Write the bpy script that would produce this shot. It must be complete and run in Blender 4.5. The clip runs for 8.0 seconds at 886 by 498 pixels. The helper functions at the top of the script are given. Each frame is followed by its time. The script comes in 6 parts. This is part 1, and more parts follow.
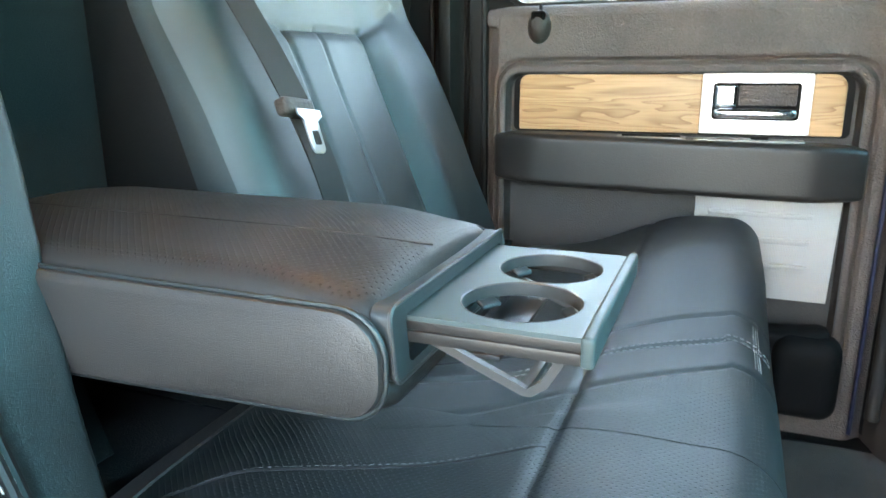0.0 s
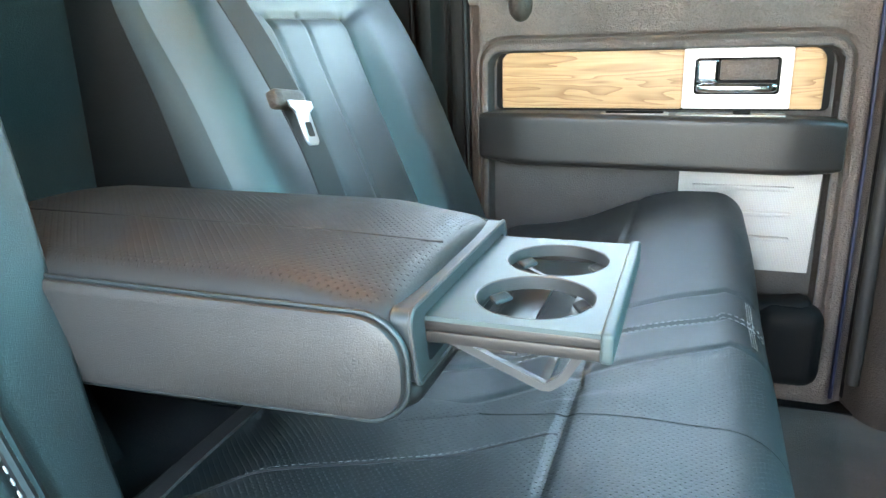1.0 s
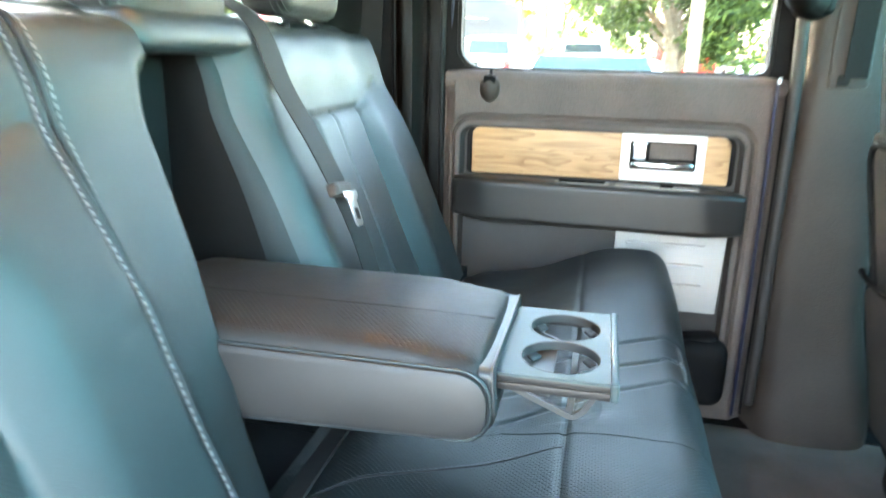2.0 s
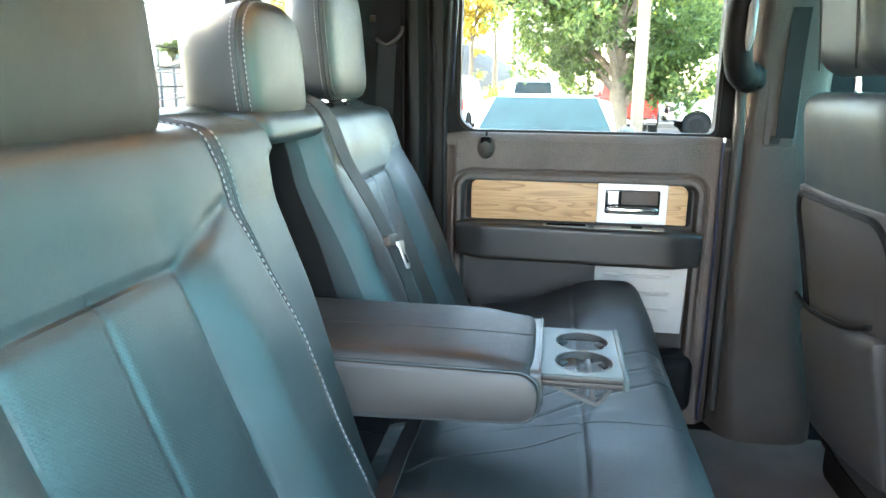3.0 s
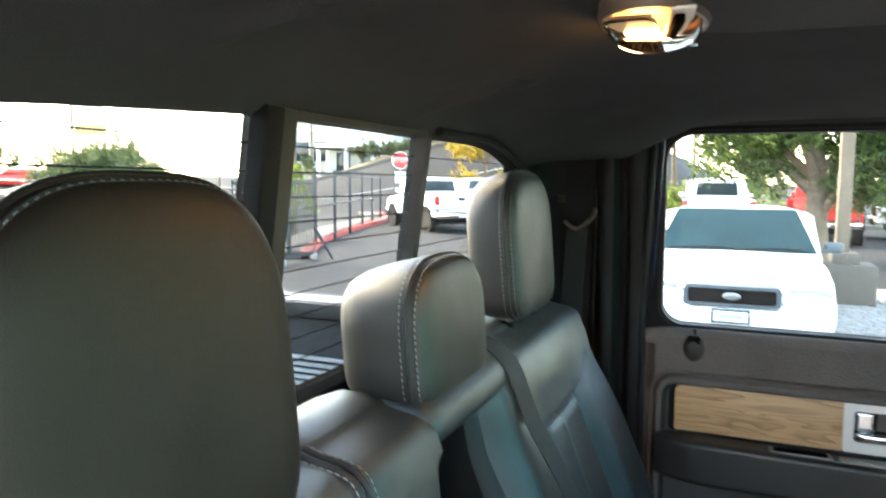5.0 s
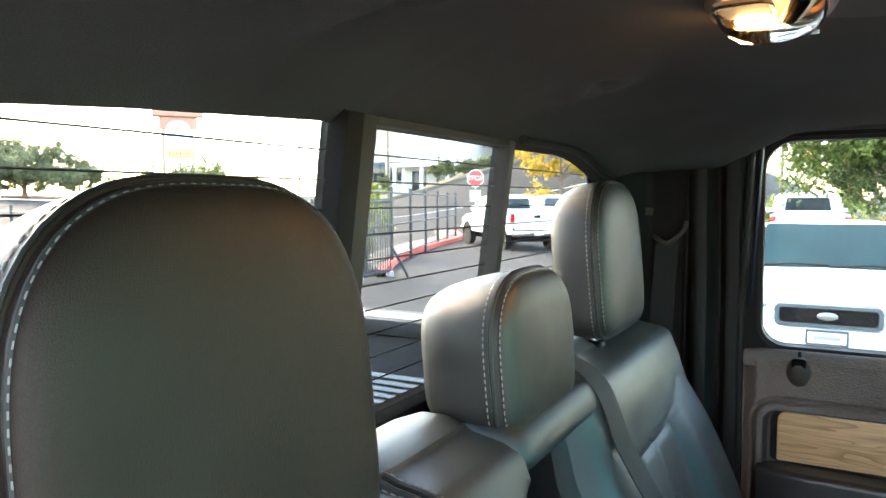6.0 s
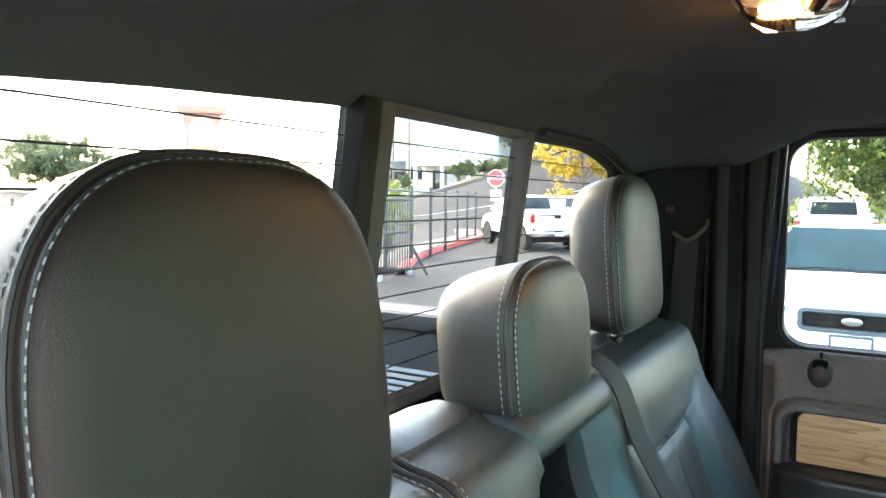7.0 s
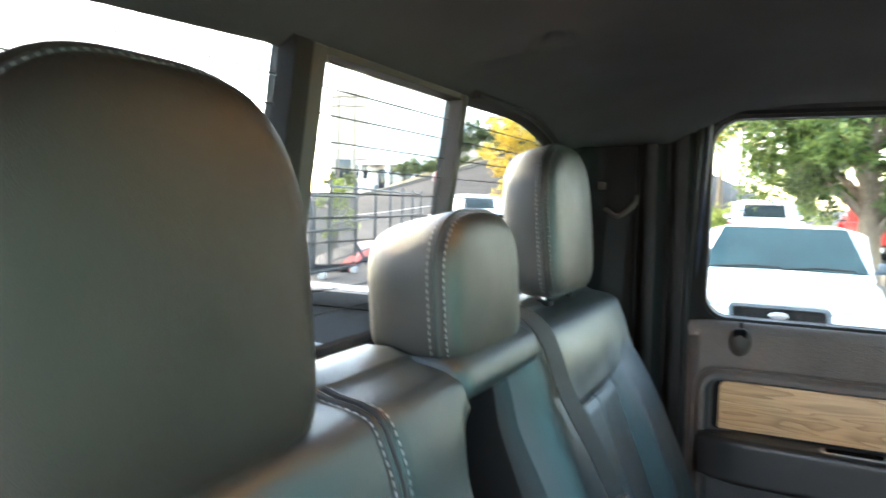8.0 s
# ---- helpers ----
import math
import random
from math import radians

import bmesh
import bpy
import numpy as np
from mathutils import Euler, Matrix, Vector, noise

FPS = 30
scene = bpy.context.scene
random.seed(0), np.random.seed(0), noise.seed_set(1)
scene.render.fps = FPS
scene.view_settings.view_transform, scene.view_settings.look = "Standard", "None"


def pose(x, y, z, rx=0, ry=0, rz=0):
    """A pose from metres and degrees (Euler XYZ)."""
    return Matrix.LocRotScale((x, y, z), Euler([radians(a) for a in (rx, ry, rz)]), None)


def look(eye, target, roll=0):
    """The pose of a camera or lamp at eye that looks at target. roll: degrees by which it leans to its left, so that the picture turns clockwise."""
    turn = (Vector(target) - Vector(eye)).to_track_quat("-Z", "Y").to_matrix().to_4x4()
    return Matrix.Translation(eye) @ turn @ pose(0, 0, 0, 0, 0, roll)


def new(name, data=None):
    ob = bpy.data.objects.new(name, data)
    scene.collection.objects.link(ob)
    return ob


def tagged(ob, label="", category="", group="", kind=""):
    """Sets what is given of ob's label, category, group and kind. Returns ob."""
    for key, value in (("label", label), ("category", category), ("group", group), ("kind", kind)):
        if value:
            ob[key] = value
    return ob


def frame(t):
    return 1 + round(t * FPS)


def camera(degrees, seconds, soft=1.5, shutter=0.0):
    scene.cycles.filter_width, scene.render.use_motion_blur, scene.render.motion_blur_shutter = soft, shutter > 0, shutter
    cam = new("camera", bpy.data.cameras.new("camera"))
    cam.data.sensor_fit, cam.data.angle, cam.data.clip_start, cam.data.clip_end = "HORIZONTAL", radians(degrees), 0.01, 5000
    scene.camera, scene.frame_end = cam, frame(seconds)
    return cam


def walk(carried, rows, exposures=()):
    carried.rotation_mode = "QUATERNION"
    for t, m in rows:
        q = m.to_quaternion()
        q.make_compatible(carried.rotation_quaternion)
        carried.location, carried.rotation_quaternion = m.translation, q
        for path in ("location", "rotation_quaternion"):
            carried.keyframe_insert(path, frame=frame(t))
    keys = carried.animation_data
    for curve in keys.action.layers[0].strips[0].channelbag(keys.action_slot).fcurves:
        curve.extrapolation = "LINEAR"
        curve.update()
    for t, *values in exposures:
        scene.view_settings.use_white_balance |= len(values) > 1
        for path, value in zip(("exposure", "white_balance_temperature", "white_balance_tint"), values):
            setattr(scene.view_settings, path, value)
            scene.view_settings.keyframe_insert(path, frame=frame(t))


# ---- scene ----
cam = camera(64.4, 8.0, shutter=0.5)
PATH = [
    (0, (0.498, -0.522, 0.692), (-0.223, 1.273, 0.185), -0.4),
    (0.5, (0.48, -0.527, 0.713), (-0.177, 1.268, 0.127), -1.4),
    (1, (0.475, -0.529, 0.709), (-0.173, 1.271, 0.127), -1.7),
    (1.5, (0.456, -0.583, 0.752), (-0.103, 1.238, 0.142), 0.3),
    (2, (0.408, -0.757, 0.833), (-0.005, 1.123, 0.29), 1.3),
    (2.2, (0.383, -0.838, 0.861), (0.024, 1.068, 0.374), 1.6),
    (3.3, (0.324, -1.031, 0.914), (0.034, 0.898, 0.469), 0.7),
    (3.5, (0.318, -1.03, 0.93), (0.011, 0.893, 0.476), 0.3),
    (4, (0.286, -0.975, 1.013), (-0.098, 0.953, 0.646), -0.5),
    (4.5, (0.266, -0.86, 1.071), (-0.35, 1.028, 0.829), -0.3),
    (5, (0.238, -0.783, 1.105), (-0.529, 1.054, 0.916), 0.4),
    (5.2, (0.228, -0.772, 1.089), (-0.593, 1.047, 0.963), -0.6),
    (6.3, (0.208, -0.742, 1.097), (-0.783, 0.99, 0.953), 0.3),
    (6.5, (0.214, -0.746, 1.093), (-0.787, 0.981, 0.955), 0.3),
    (7, (0.212, -0.744, 1.084), (-0.797, 0.977, 0.944), 0.6),
    (7.5, (0.224, -0.74, 1.073), (-0.81, 0.966, 0.928), 0.8),
    (8, (0.236, -0.754, 1.029), (-0.622, 1.013, 0.894), 1.4),
]
walk(cam, [(t, look(e, g, r)) for t, e, g, r in PATH], [(0, 6.15, 8500, 9), (0.5, 6.4, 8500, 9), (1.0, 6.5, 8450, 9), (1.5, 6.6, 8300, 8), (2.2, 6.25, 8000, 8), (3.5, 5.53, 7700, 9), (4.5, 4.86, 7700, 12), (5.0, 4.58, 7800, 12), (6.5, 4.76, 7750, 14), (8, 4.9, 7700, 14)])

# ---- world, sun, lamps ----
world = bpy.data.worlds.new("evening_sky")
scene.world = world
world.use_nodes = True
wn = world.node_tree.nodes
sky = wn.new("ShaderNodeTexSky")
sky.sky_type = "NISHITA"
sky.sun_disc = False
sky.sun_elevation = radians(32)
sky.sun_rotation = radians(-70)
sky.air_density, sky.dust_density, sky.ozone_density = 1.0, 0.6, 1.0
wn["Background"].inputs["Strength"].default_value = 0.15
world.node_tree.links.new(sky.outputs["Color"], wn["Background"].inputs["Color"])

sun = new("sun", bpy.data.lights.new("sun", "SUN"))
sun.data.energy, sun.data.angle, sun.data.color = 0.9, radians(10), (1.0, 0.86, 0.66)
sun.matrix_world = look((-9.0, 3.2, 6.0), (0, 0, 0))

dome_light = new("dome_light", bpy.data.lights.new("dome_light", "AREA"))
dome_light.data.energy, dome_light.data.color, dome_light.data.size = 0.028, (1.0, 0.46, 0.14), 0.05
dome_light.data.shape = "DISK"
dome_light.location = (0.150, -0.082, 1.2315)


# ---- materials ----
class Nodes:
    """A short way to write a node material."""

    def __init__(self, name):
        self.mat = bpy.data.materials.new(name)
        self.mat.use_nodes = True
        self.tree = self.mat.node_tree
        self.bsdf = self.tree.nodes["Principled BSDF"]

    def add(self, kind, **values):
        node = self.tree.nodes.new("ShaderNode" + kind)
        for key, value in values.items():
            if key in node.inputs:
                node.inputs[key].default_value = value
        return node

    def link(self, a, b):
        self.tree.links.new(a, b)

    def math(self, op, a, b=0.0):
        node = self.tree.nodes.new("ShaderNodeMath")
        node.operation = op
        for socket, value in zip(node.inputs, (a, b)):
            if isinstance(value, (int, float)):
                socket.default_value = value
            else:
                self.link(value, socket)
        return node.outputs[0]

    def vec(self, op, a, b=(0, 0, 0)):
        node = self.tree.nodes.new("ShaderNodeVectorMath")
        node.operation = op
        for socket, value in zip(node.inputs, (a, b)):
            if isinstance(value, tuple):
                socket.default_value = value
            else:
                self.link(value, socket)
        return node

    def coords(self):
        return self.add("TexCoord").outputs["Object"]

    def noise(self, scale, detail=3.0, vector=None):
        node = self.add("TexNoise", Scale=scale, Detail=detail)
        self.link(vector if vector is not None else self.coords(), node.inputs["Vector"])
        return node.outputs["Fac"]

    def mix(self, fac, a, b):
        node = self.tree.nodes.new("ShaderNodeMix")
        node.data_type = "RGBA"
        for socket, value in ((node.inputs[0], fac), (node.inputs[6], a), (node.inputs[7], b)):
            if isinstance(value, tuple):
                socket.default_value = (*value, 1.0)[:4]
            elif isinstance(value, (int, float)):
                socket.default_value = value
            else:
                self.link(value, socket)
        return node.outputs[2]

    def ramp(self, fac, lo, hi):
        node = self.add("MapRange")
        node.inputs[1].default_value, node.inputs[2].default_value = lo, hi
        self.link(fac, node.inputs[0])
        return node.outputs[0]

    def bump(self, height, strength, distance):
        node = self.add("Bump", Strength=strength, Distance=distance)
        self.link(height, node.inputs["Height"])
        if self.bsdf.inputs["Normal"].is_linked:
            self.link(self.bsdf.inputs["Normal"].links[0].from_socket, node.inputs["Normal"])
        self.link(node.outputs[0], self.bsdf.inputs["Normal"])

    def set(self, **values):
        for key, value in values.items():
            socket = self.bsdf.inputs[key.replace("_", " ")]
            if isinstance(value, (int, float)):
                socket.default_value = value
            elif isinstance(value, tuple):
                socket.default_value = (*value, 1.0)[:4]
            else:
                self.link(value, socket)
        return self


def surface(name, colour, rough, vary=0.25, grain=300.0, relief=0.15, depth=0.0006, metallic=0.0, blotch=9.0, coat=0.0, gloss=0.5):
    """An everyday surface: colour that varies in blotches and grain, uneven gloss, a fine relief."""
    n = Nodes(name)
    lo = tuple(c * (1 - vary) for c in colour)
    hi = tuple(min(1, c * (1 + vary)) for c in colour)
    big, fine = n.noise(blotch, 4), n.noise(grain, 2)
    both = n.math("ADD", n.math("MULTIPLY", big, 0.6), n.math("MULTIPLY", fine, 0.4))
    n.set(Base_Color=n.mix(n.ramp(both, 0.3, 0.7), lo, hi), Metallic=metallic)
    n.set(Roughness=n.math("ADD", rough - 0.08, n.math("MULTIPLY", big, 0.16)), Coat_Weight=coat, Specular_IOR_Level=gloss)
    if relief:
        n.bump(fine, relief, depth)
    return n.mat


def leather(name, colour=(0.011, 0.0095, 0.0088), rough=0.43, holes="", pitch=0.0064, gloss=0.42, hole=1.0, gloss_tint=(1.0, 1.0, 1.0)):
    """Grained leather; holes: the two axes over which it is perforated."""
    n = Nodes(name)
    c = n.coords()
    cells = n.add("TexVoronoi", Scale=520.0)
    cells.feature = "DISTANCE_TO_EDGE"
    n.link(c, cells.inputs["Vector"])
    crease = n.ramp(cells.outputs["Distance"], 0.0, 0.12)
    big = n.noise(7, 4)
    base = n.mix(n.ramp(big, 0.3, 0.7), tuple(v * 0.8 for v in colour), tuple(v * 1.25 for v in colour))
    n.bump(n.noise(26, 3), 0.12, 0.004)
    n.bump(crease, 0.2 if holes else 0.3, 0.0006)
    if holes:
        sep = n.add("SeparateXYZ")
        n.link(c, sep.inputs[0])
        a, b = (sep.outputs["XYZ".index(k)] for k in holes)
        near = None
        for shift in (0.0, 0.5):
            parts = [n.math("SUBTRACT", n.math("FRACT", n.math("ADD", n.math("DIVIDE", k, pitch), 50 + shift)), 0.5) for k in (a, b)]
            d = n.math("SQRT", n.math("ADD", n.math("MULTIPLY", parts[0], parts[0]), n.math("MULTIPLY", parts[1], parts[1])))
            near = d if near is None else n.math("MINIMUM", near, d)
        solid = n.ramp(near, 0.09, 0.16)
        if holes == "XY":
            # no holes where the skin turns down over the edges
            up = n.add("SeparateXYZ")
            n.link(n.add("NewGeometry").outputs["Normal"], up.inputs[0])
            solid = n.math("MAXIMUM", solid, n.ramp(up.outputs[2], 0.85, 0.7))
        base = n.mix(solid, tuple(v * 0.4 for v in colour), base)
        n.bump(solid, hole, 0.0024)
    n.set(Base_Color=base, Roughness=n.math("ADD", rough - 0.09, n.math("MULTIPLY", big, 0.18)), Specular_IOR_Level=gloss)
    n.set(Specular_Tint=gloss_tint)
    return n.mat


def wood_material():
    n = Nodes("oak_veneer")
    c = n.coords()
    m = n.add("Mapping")
    m.inputs["Scale"].default_value = (0.75, 1.0, 9.0)
    n.link(c, m.inputs["Vector"])
    warp = n.add("TexNoise", Scale=2.2, Detail=3.0, Distortion=0.6)
    n.link(m.outputs[0], warp.inputs["Vector"])
    rings = n.math("FRACT", n.math("MULTIPLY", warp.outputs["Fac"], 13.0))
    line = n.math("POWER", rings, 4.5)
    m2 = n.add("Mapping")
    m2.inputs["Scale"].default_value = (14.0, 1.0, 260.0)
    n.link(c, m2.inputs["Vector"])
    fibre = n.noise(1.0, 3, m2.outputs[0])
    tone = n.mix(n.ramp(warp.outputs["Fac"], 0.35, 0.65), (0.43, 0.245, 0.120), (0.52, 0.315, 0.165))
    tone = n.mix(n.math("MULTIPLY", line, 0.85), tone, (0.19, 0.088, 0.038))
    tone = n.mix(n.math("MULTIPLY", n.ramp(fibre, 0.4, 0.75), 0.5), tone, (0.28, 0.15, 0.066))
    n.set(Base_Color=tone, Roughness=0.48, Specular_IOR_Level=0.35)
    return n.mat


def glass(name, tint=(1, 1, 1), rough=0.0, ior=1.12):
    n = Nodes(name)
    n.set(Base_Color=tint, Roughness=rough, Transmission_Weight=1.0, IOR=ior)
    return n.mat


def emitter(name, colour, strength):
    n = Nodes(name)
    n.set(Base_Color=colour, Emission_Color=colour, Emission_Strength=strength)
    return n.mat


def asphalt_material():
    n = Nodes("asphalt")
    big, mid, fine = n.noise(0.22, 5), n.noise(1.7, 5), n.noise(60, 3)
    tone = n.mix(n.ramp(big, 0.35, 0.65), (0.040, 0.039, 0.037), (0.054, 0.052, 0.049))
    tone = n.mix(n.math("MULTIPLY", n.ramp(mid, 0.45, 0.7), 0.5), tone, (0.032, 0.031, 0.030))
    cracks = n.add("TexVoronoi", Scale=0.35)
    cracks.feature = "DISTANCE_TO_EDGE"
    n.link(n.coords(), cracks.inputs["Vector"])
    tone = n.mix(n.ramp(cracks.outputs["Distance"], 0.012, 0.0), tone, (0.03, 0.03, 0.03))
    n.set(Base_Color=tone, Roughness=0.9, Specular_IOR_Level=0.12)
    n.bump(fine, 0.4, 0.01)
    return n.mat


# teal daylight on the seats, put into the leather's base colour and gloss tint
TEAL_CAST = (0.0088, 0.0102, 0.0108)
TEAL_GLOSS = (0.80, 0.98, 1.0)
LEATHER = leather("black_leather", TEAL_CAST, gloss=0.48, gloss_tint=TEAL_GLOSS)
LEATHER_TOP = leather("perforated_leather_flat", rough=0.52, holes="XY", gloss=0.36)
LEATHER_SEAT = leather("perforated_seat_leather", TEAL_CAST, rough=0.49, holes="XY", gloss=0.52, gloss_tint=TEAL_GLOSS)
LEATHER_BACK = leather("perforated_leather_upright", TEAL_CAST, gloss=0.5, gloss_tint=TEAL_GLOSS, holes="YZ", pitch=0.0048, hole=0.35)
# near headrest only: matte, with the dome lamp's warm glow in its brown colour
HEAD_LEATHER = leather("matte_lamp_warmed_leather", (0.0135, 0.0090, 0.0074), 0.47, gloss=0.22, gloss_tint=(1.0, 0.93, 0.88))
SOFT_LEATHER = leather("soft_headrest_leather", gloss_tint=(0.95, 1.0, 0.97))
FLANK_LEATHER = leather("matte_flank_leather", TEAL_CAST, 0.5, gloss=0.22, gloss_tint=TEAL_GLOSS)
LEATHER_SIDE = leather("smooth_grey_leather", (0.020, 0.018, 0.0172), 0.46)
THREAD = surface("pale_thread", (0.15, 0.15, 0.15), 0.6, relief=0)
PIPING = surface("leather_piping", (0.010, 0.010, 0.0105), 0.5, relief=0, gloss=0.3)
TRIM = surface("charcoal_grained_plastic", (0.083, 0.063, 0.0535), 0.5, 0.35, 330, 1.0, 0.0024, gloss=0.4)
DARK_FOLD = surface("ridge_lit_dark_plastic", (0.0085, 0.0083, 0.008), 0.5, 0.2, 330, 0.6, 0.001, gloss=0.12)
PILLAR = surface("dark_grained_plastic", (0.034, 0.0265, 0.0222), 0.5, 0.25, 330, 0.8, 0.0014, gloss=0.22)
TRIM_DARK = surface("black_plastic", (0.0062, 0.0062, 0.0064), 0.55, 0.15, 380, 0.4, gloss=0.07)
EDGE_RUBBER = surface("smooth_edge_rubber", (0.024, 0.022, 0.021), 0.5, 0.1, relief=0, gloss=0.25)
RUBBER = surface("black_rubber", (0.009, 0.009, 0.009), 0.6, relief=0, gloss=0.15)
HEADLINER = surface("charcoal_headliner_cloth", (0.034, 0.0350, 0.037), 0.95, 0.25, 700, 0.8, 0.001, gloss=0.2)
# headliner cloth made lighter, for the light on the channel's slope
CHANNEL = surface("lightened_headliner_cloth", (0.062, 0.064, 0.065), 0.95, 0.2, 700, 0.8, 0.001, gloss=0.2)
CARPET = surface("dark_carpet", (0.085, 0.07, 0.06), 0.98, 0.4, 500, 0.9, 0.003)
WOOD = wood_material()
SATIN = surface("satin_silver_plastic", (0.58, 0.55, 0.51), 0.42, 0.03, 700, 0.1, metallic=0.1)
def woven_material():
    """A silver panel with a fine upright weave."""
    n = Nodes("silver_woven_panel")
    sep = n.add("SeparateXYZ")
    n.link(n.coords(), sep.inputs[0])
    wave = n.math("SINE", n.math("MULTIPLY", sep.outputs[0], 2500.0))
    cross = n.math("SINE", n.math("MULTIPLY", sep.outputs[2], 1900.0))
    weave = n.math("ADD", n.math("MULTIPLY", wave, 0.7), n.math("MULTIPLY", cross, 0.3))
    n.set(Base_Color=n.mix(n.ramp(weave, -1.0, 1.0), (0.36, 0.335, 0.31), (0.51, 0.48, 0.45)), Roughness=0.55)
    n.bump(weave, 0.5, 0.0006)
    return n.mat


RIBBED = woven_material()
CHROME = surface("chrome", (0.78, 0.79, 0.8), 0.12, 0.03, relief=0, metallic=1.0)
STEEL = surface("brushed_steel", (0.55, 0.56, 0.57), 0.32, 0.08, relief=0, metallic=1.0)
TRAY = surface("blue_grey_painted_plastic", (0.036, 0.051, 0.051), 0.5, 0.08, 700, 0.1, gloss=0.3)
TRAY_EDGE = surface("grey_painted_plastic_edge", (0.034, 0.033, 0.032), 0.4, 0.08, 700, 0.1, gloss=0.4)
RAIL = surface("dark_brown_drawer_edge", (0.020, 0.017, 0.0155), 0.36, 0.1, 700, 0.1, gloss=0.3)
END_FRAME = surface("dark_blue_grey_plastic", (0.022, 0.027, 0.028), 0.42, 0.1, 700, 0.1, gloss=0.35)
WEBBING = surface("grey_belt_webbing", (0.0085, 0.0082, 0.008), 0.65, 0.15, 900, 0.6, gloss=0.3)
# sedan windscreen: the blue-green reflection is in the base colour, gloss kept low
WINDSCREEN = surface("painted_reflection_windscreen", (0.012, 0.034, 0.036), 0.05, 0.4, relief=0, blotch=1.5, gloss=0.12)
CAR_GLASS = surface("dark_car_glass", (0.02, 0.03, 0.035), 0.06, 0.1, relief=0)
WHITE_PAINT = surface("white_car_paint", (0.78, 0.79, 0.8), 0.3, 0.03, relief=0, coat=0.6)
RED_PAINT = surface("red_car_paint", (0.55, 0.03, 0.02), 0.3, 0.08, relief=0, coat=0.6)
BLUE_PAINT = surface("dark_blue_car_paint", (0.012, 0.03, 0.11), 0.25, 0.08, relief=0, coat=0.6)
MIRROR_SHELL = surface("grey_blue_mirror_shell", (0.07, 0.09, 0.10), 0.4, 0.1, relief=0)
TYRE = surface("tyre_rubber", (0.018, 0.018, 0.018), 0.8, 0.2)
ASPHALT = asphalt_material()
CONCRETE = surface("concrete", (0.12, 0.103, 0.083), 0.85, 0.15, 60, 0.4, 0.01)
IRON = surface("black_painted_iron", (0.03, 0.032, 0.034), 0.5, 0.2)
SIGN_RED = surface("stop_sign_red", (0.62, 0.03, 0.03), 0.4, 0.06, relief=0)
SIGN_WHITE = surface("sign_white", (0.8, 0.8, 0.78), 0.45, 0.05, relief=0)
SIGN_YELLOW = surface("sign_yellow", (0.82, 0.62, 0.16), 0.45, 0.06, relief=0)
SIGN_BROWN = surface("weathered_red_brown_paint", (0.40, 0.21, 0.155), 0.7, 0.2, 40)
KERB_RED = surface("red_painted_kerb", (0.5, 0.1, 0.08), 0.75, 0.25, 50, 0.3)
STUCCO = surface("white_stucco", (0.74, 0.72, 0.68), 0.9, 0.06, 30, 0.3, 0.01, blotch=0.4)
BARK = surface("grey_brown_bark", (0.16, 0.12, 0.085), 0.95, 0.35, 30, 0.9, 0.03)
POLE_WOOD = surface("weathered_pole_paint", (0.15, 0.115, 0.08), 0.8, 0.15, 40, 0.3)
BAMBOO = surface("light_lens", (0.75, 0.7, 0.62), 0.2, 0.05, relief=0)
RED_LENS = surface("red_lamp_lens", (0.5, 0.02, 0.02), 0.15, 0.1, relief=0)
PALE_LENS = surface("pale_lamp_lens", (0.26, 0.28, 0.29), 0.12, 0.06, relief=0)


def leaf_material(name, dark, light):
    n = Nodes(name)
    n.set(Base_Color=n.mix(n.add("NewGeometry").outputs["Random Per Island"], dark, light), Roughness=0.55)
    glow = n.add("BsdfTranslucent")
    n.link(n.bsdf.inputs["Base Color"].links[0].from_socket, glow.inputs["Color"])
    both = n.add("MixShader", Fac=0.45)
    n.link(n.bsdf.outputs[0], both.inputs[1])
    n.link(glow.outputs[0], both.inputs[2])
    n.link(both.outputs[0], n.tree.nodes["Material Output"].inputs["Surface"])
    return n.mat


LEAF_GREEN = leaf_material("green_leaves", (0.030, 0.068, 0.024), (0.14, 0.20, 0.05))
LEAF_YELLOW = leaf_material("golden_leaves", (0.32, 0.22, 0.03), (0.65, 0.48, 0.09))
LEAF_PALE = leaf_material("yellow_green_leaves", (0.12, 0.17, 0.03), (0.34, 0.38, 0.08))
# leaf colour paled to put distance haze on the far trees
LEAF_HAZE = leaf_material("haze_paled_leaves", (0.12, 0.15, 0.085), (0.26, 0.28, 0.15))
LEAF_HEDGE = leaf_material("dusty_hedge_leaves", (0.06, 0.09, 0.035), (0.17, 0.2, 0.08))


# ---- mesh helpers ----
def part(name, bm, material, parent=None, label="", smooth=True, kind=""):
    """Links a bmesh as one mesh object, under parent where one is given."""
    data = bpy.data.meshes.new(name)
    bm.normal_update()
    bm.to_mesh(data)
    bm.free()
    data.materials.append(material)
    if smooth:
        data.shade_smooth()
        data.set_sharp_from_angle(angle=radians(38))
    ob = new(name, data)
    ob.parent = parent
    if parent is not None and parent.type == "EMPTY" and not parent.get("local"):
        ob.matrix_parent_inverse = parent.matrix_basis.inverted()
    return tagged(ob, label, kind=kind)


def empty(name, place=(0, 0, 0), turn=0.0):
    ob = new(name)
    ob.matrix_basis = pose(*place, 0, 0, turn)
    ob.empty_display_size = 0.05
    return ob


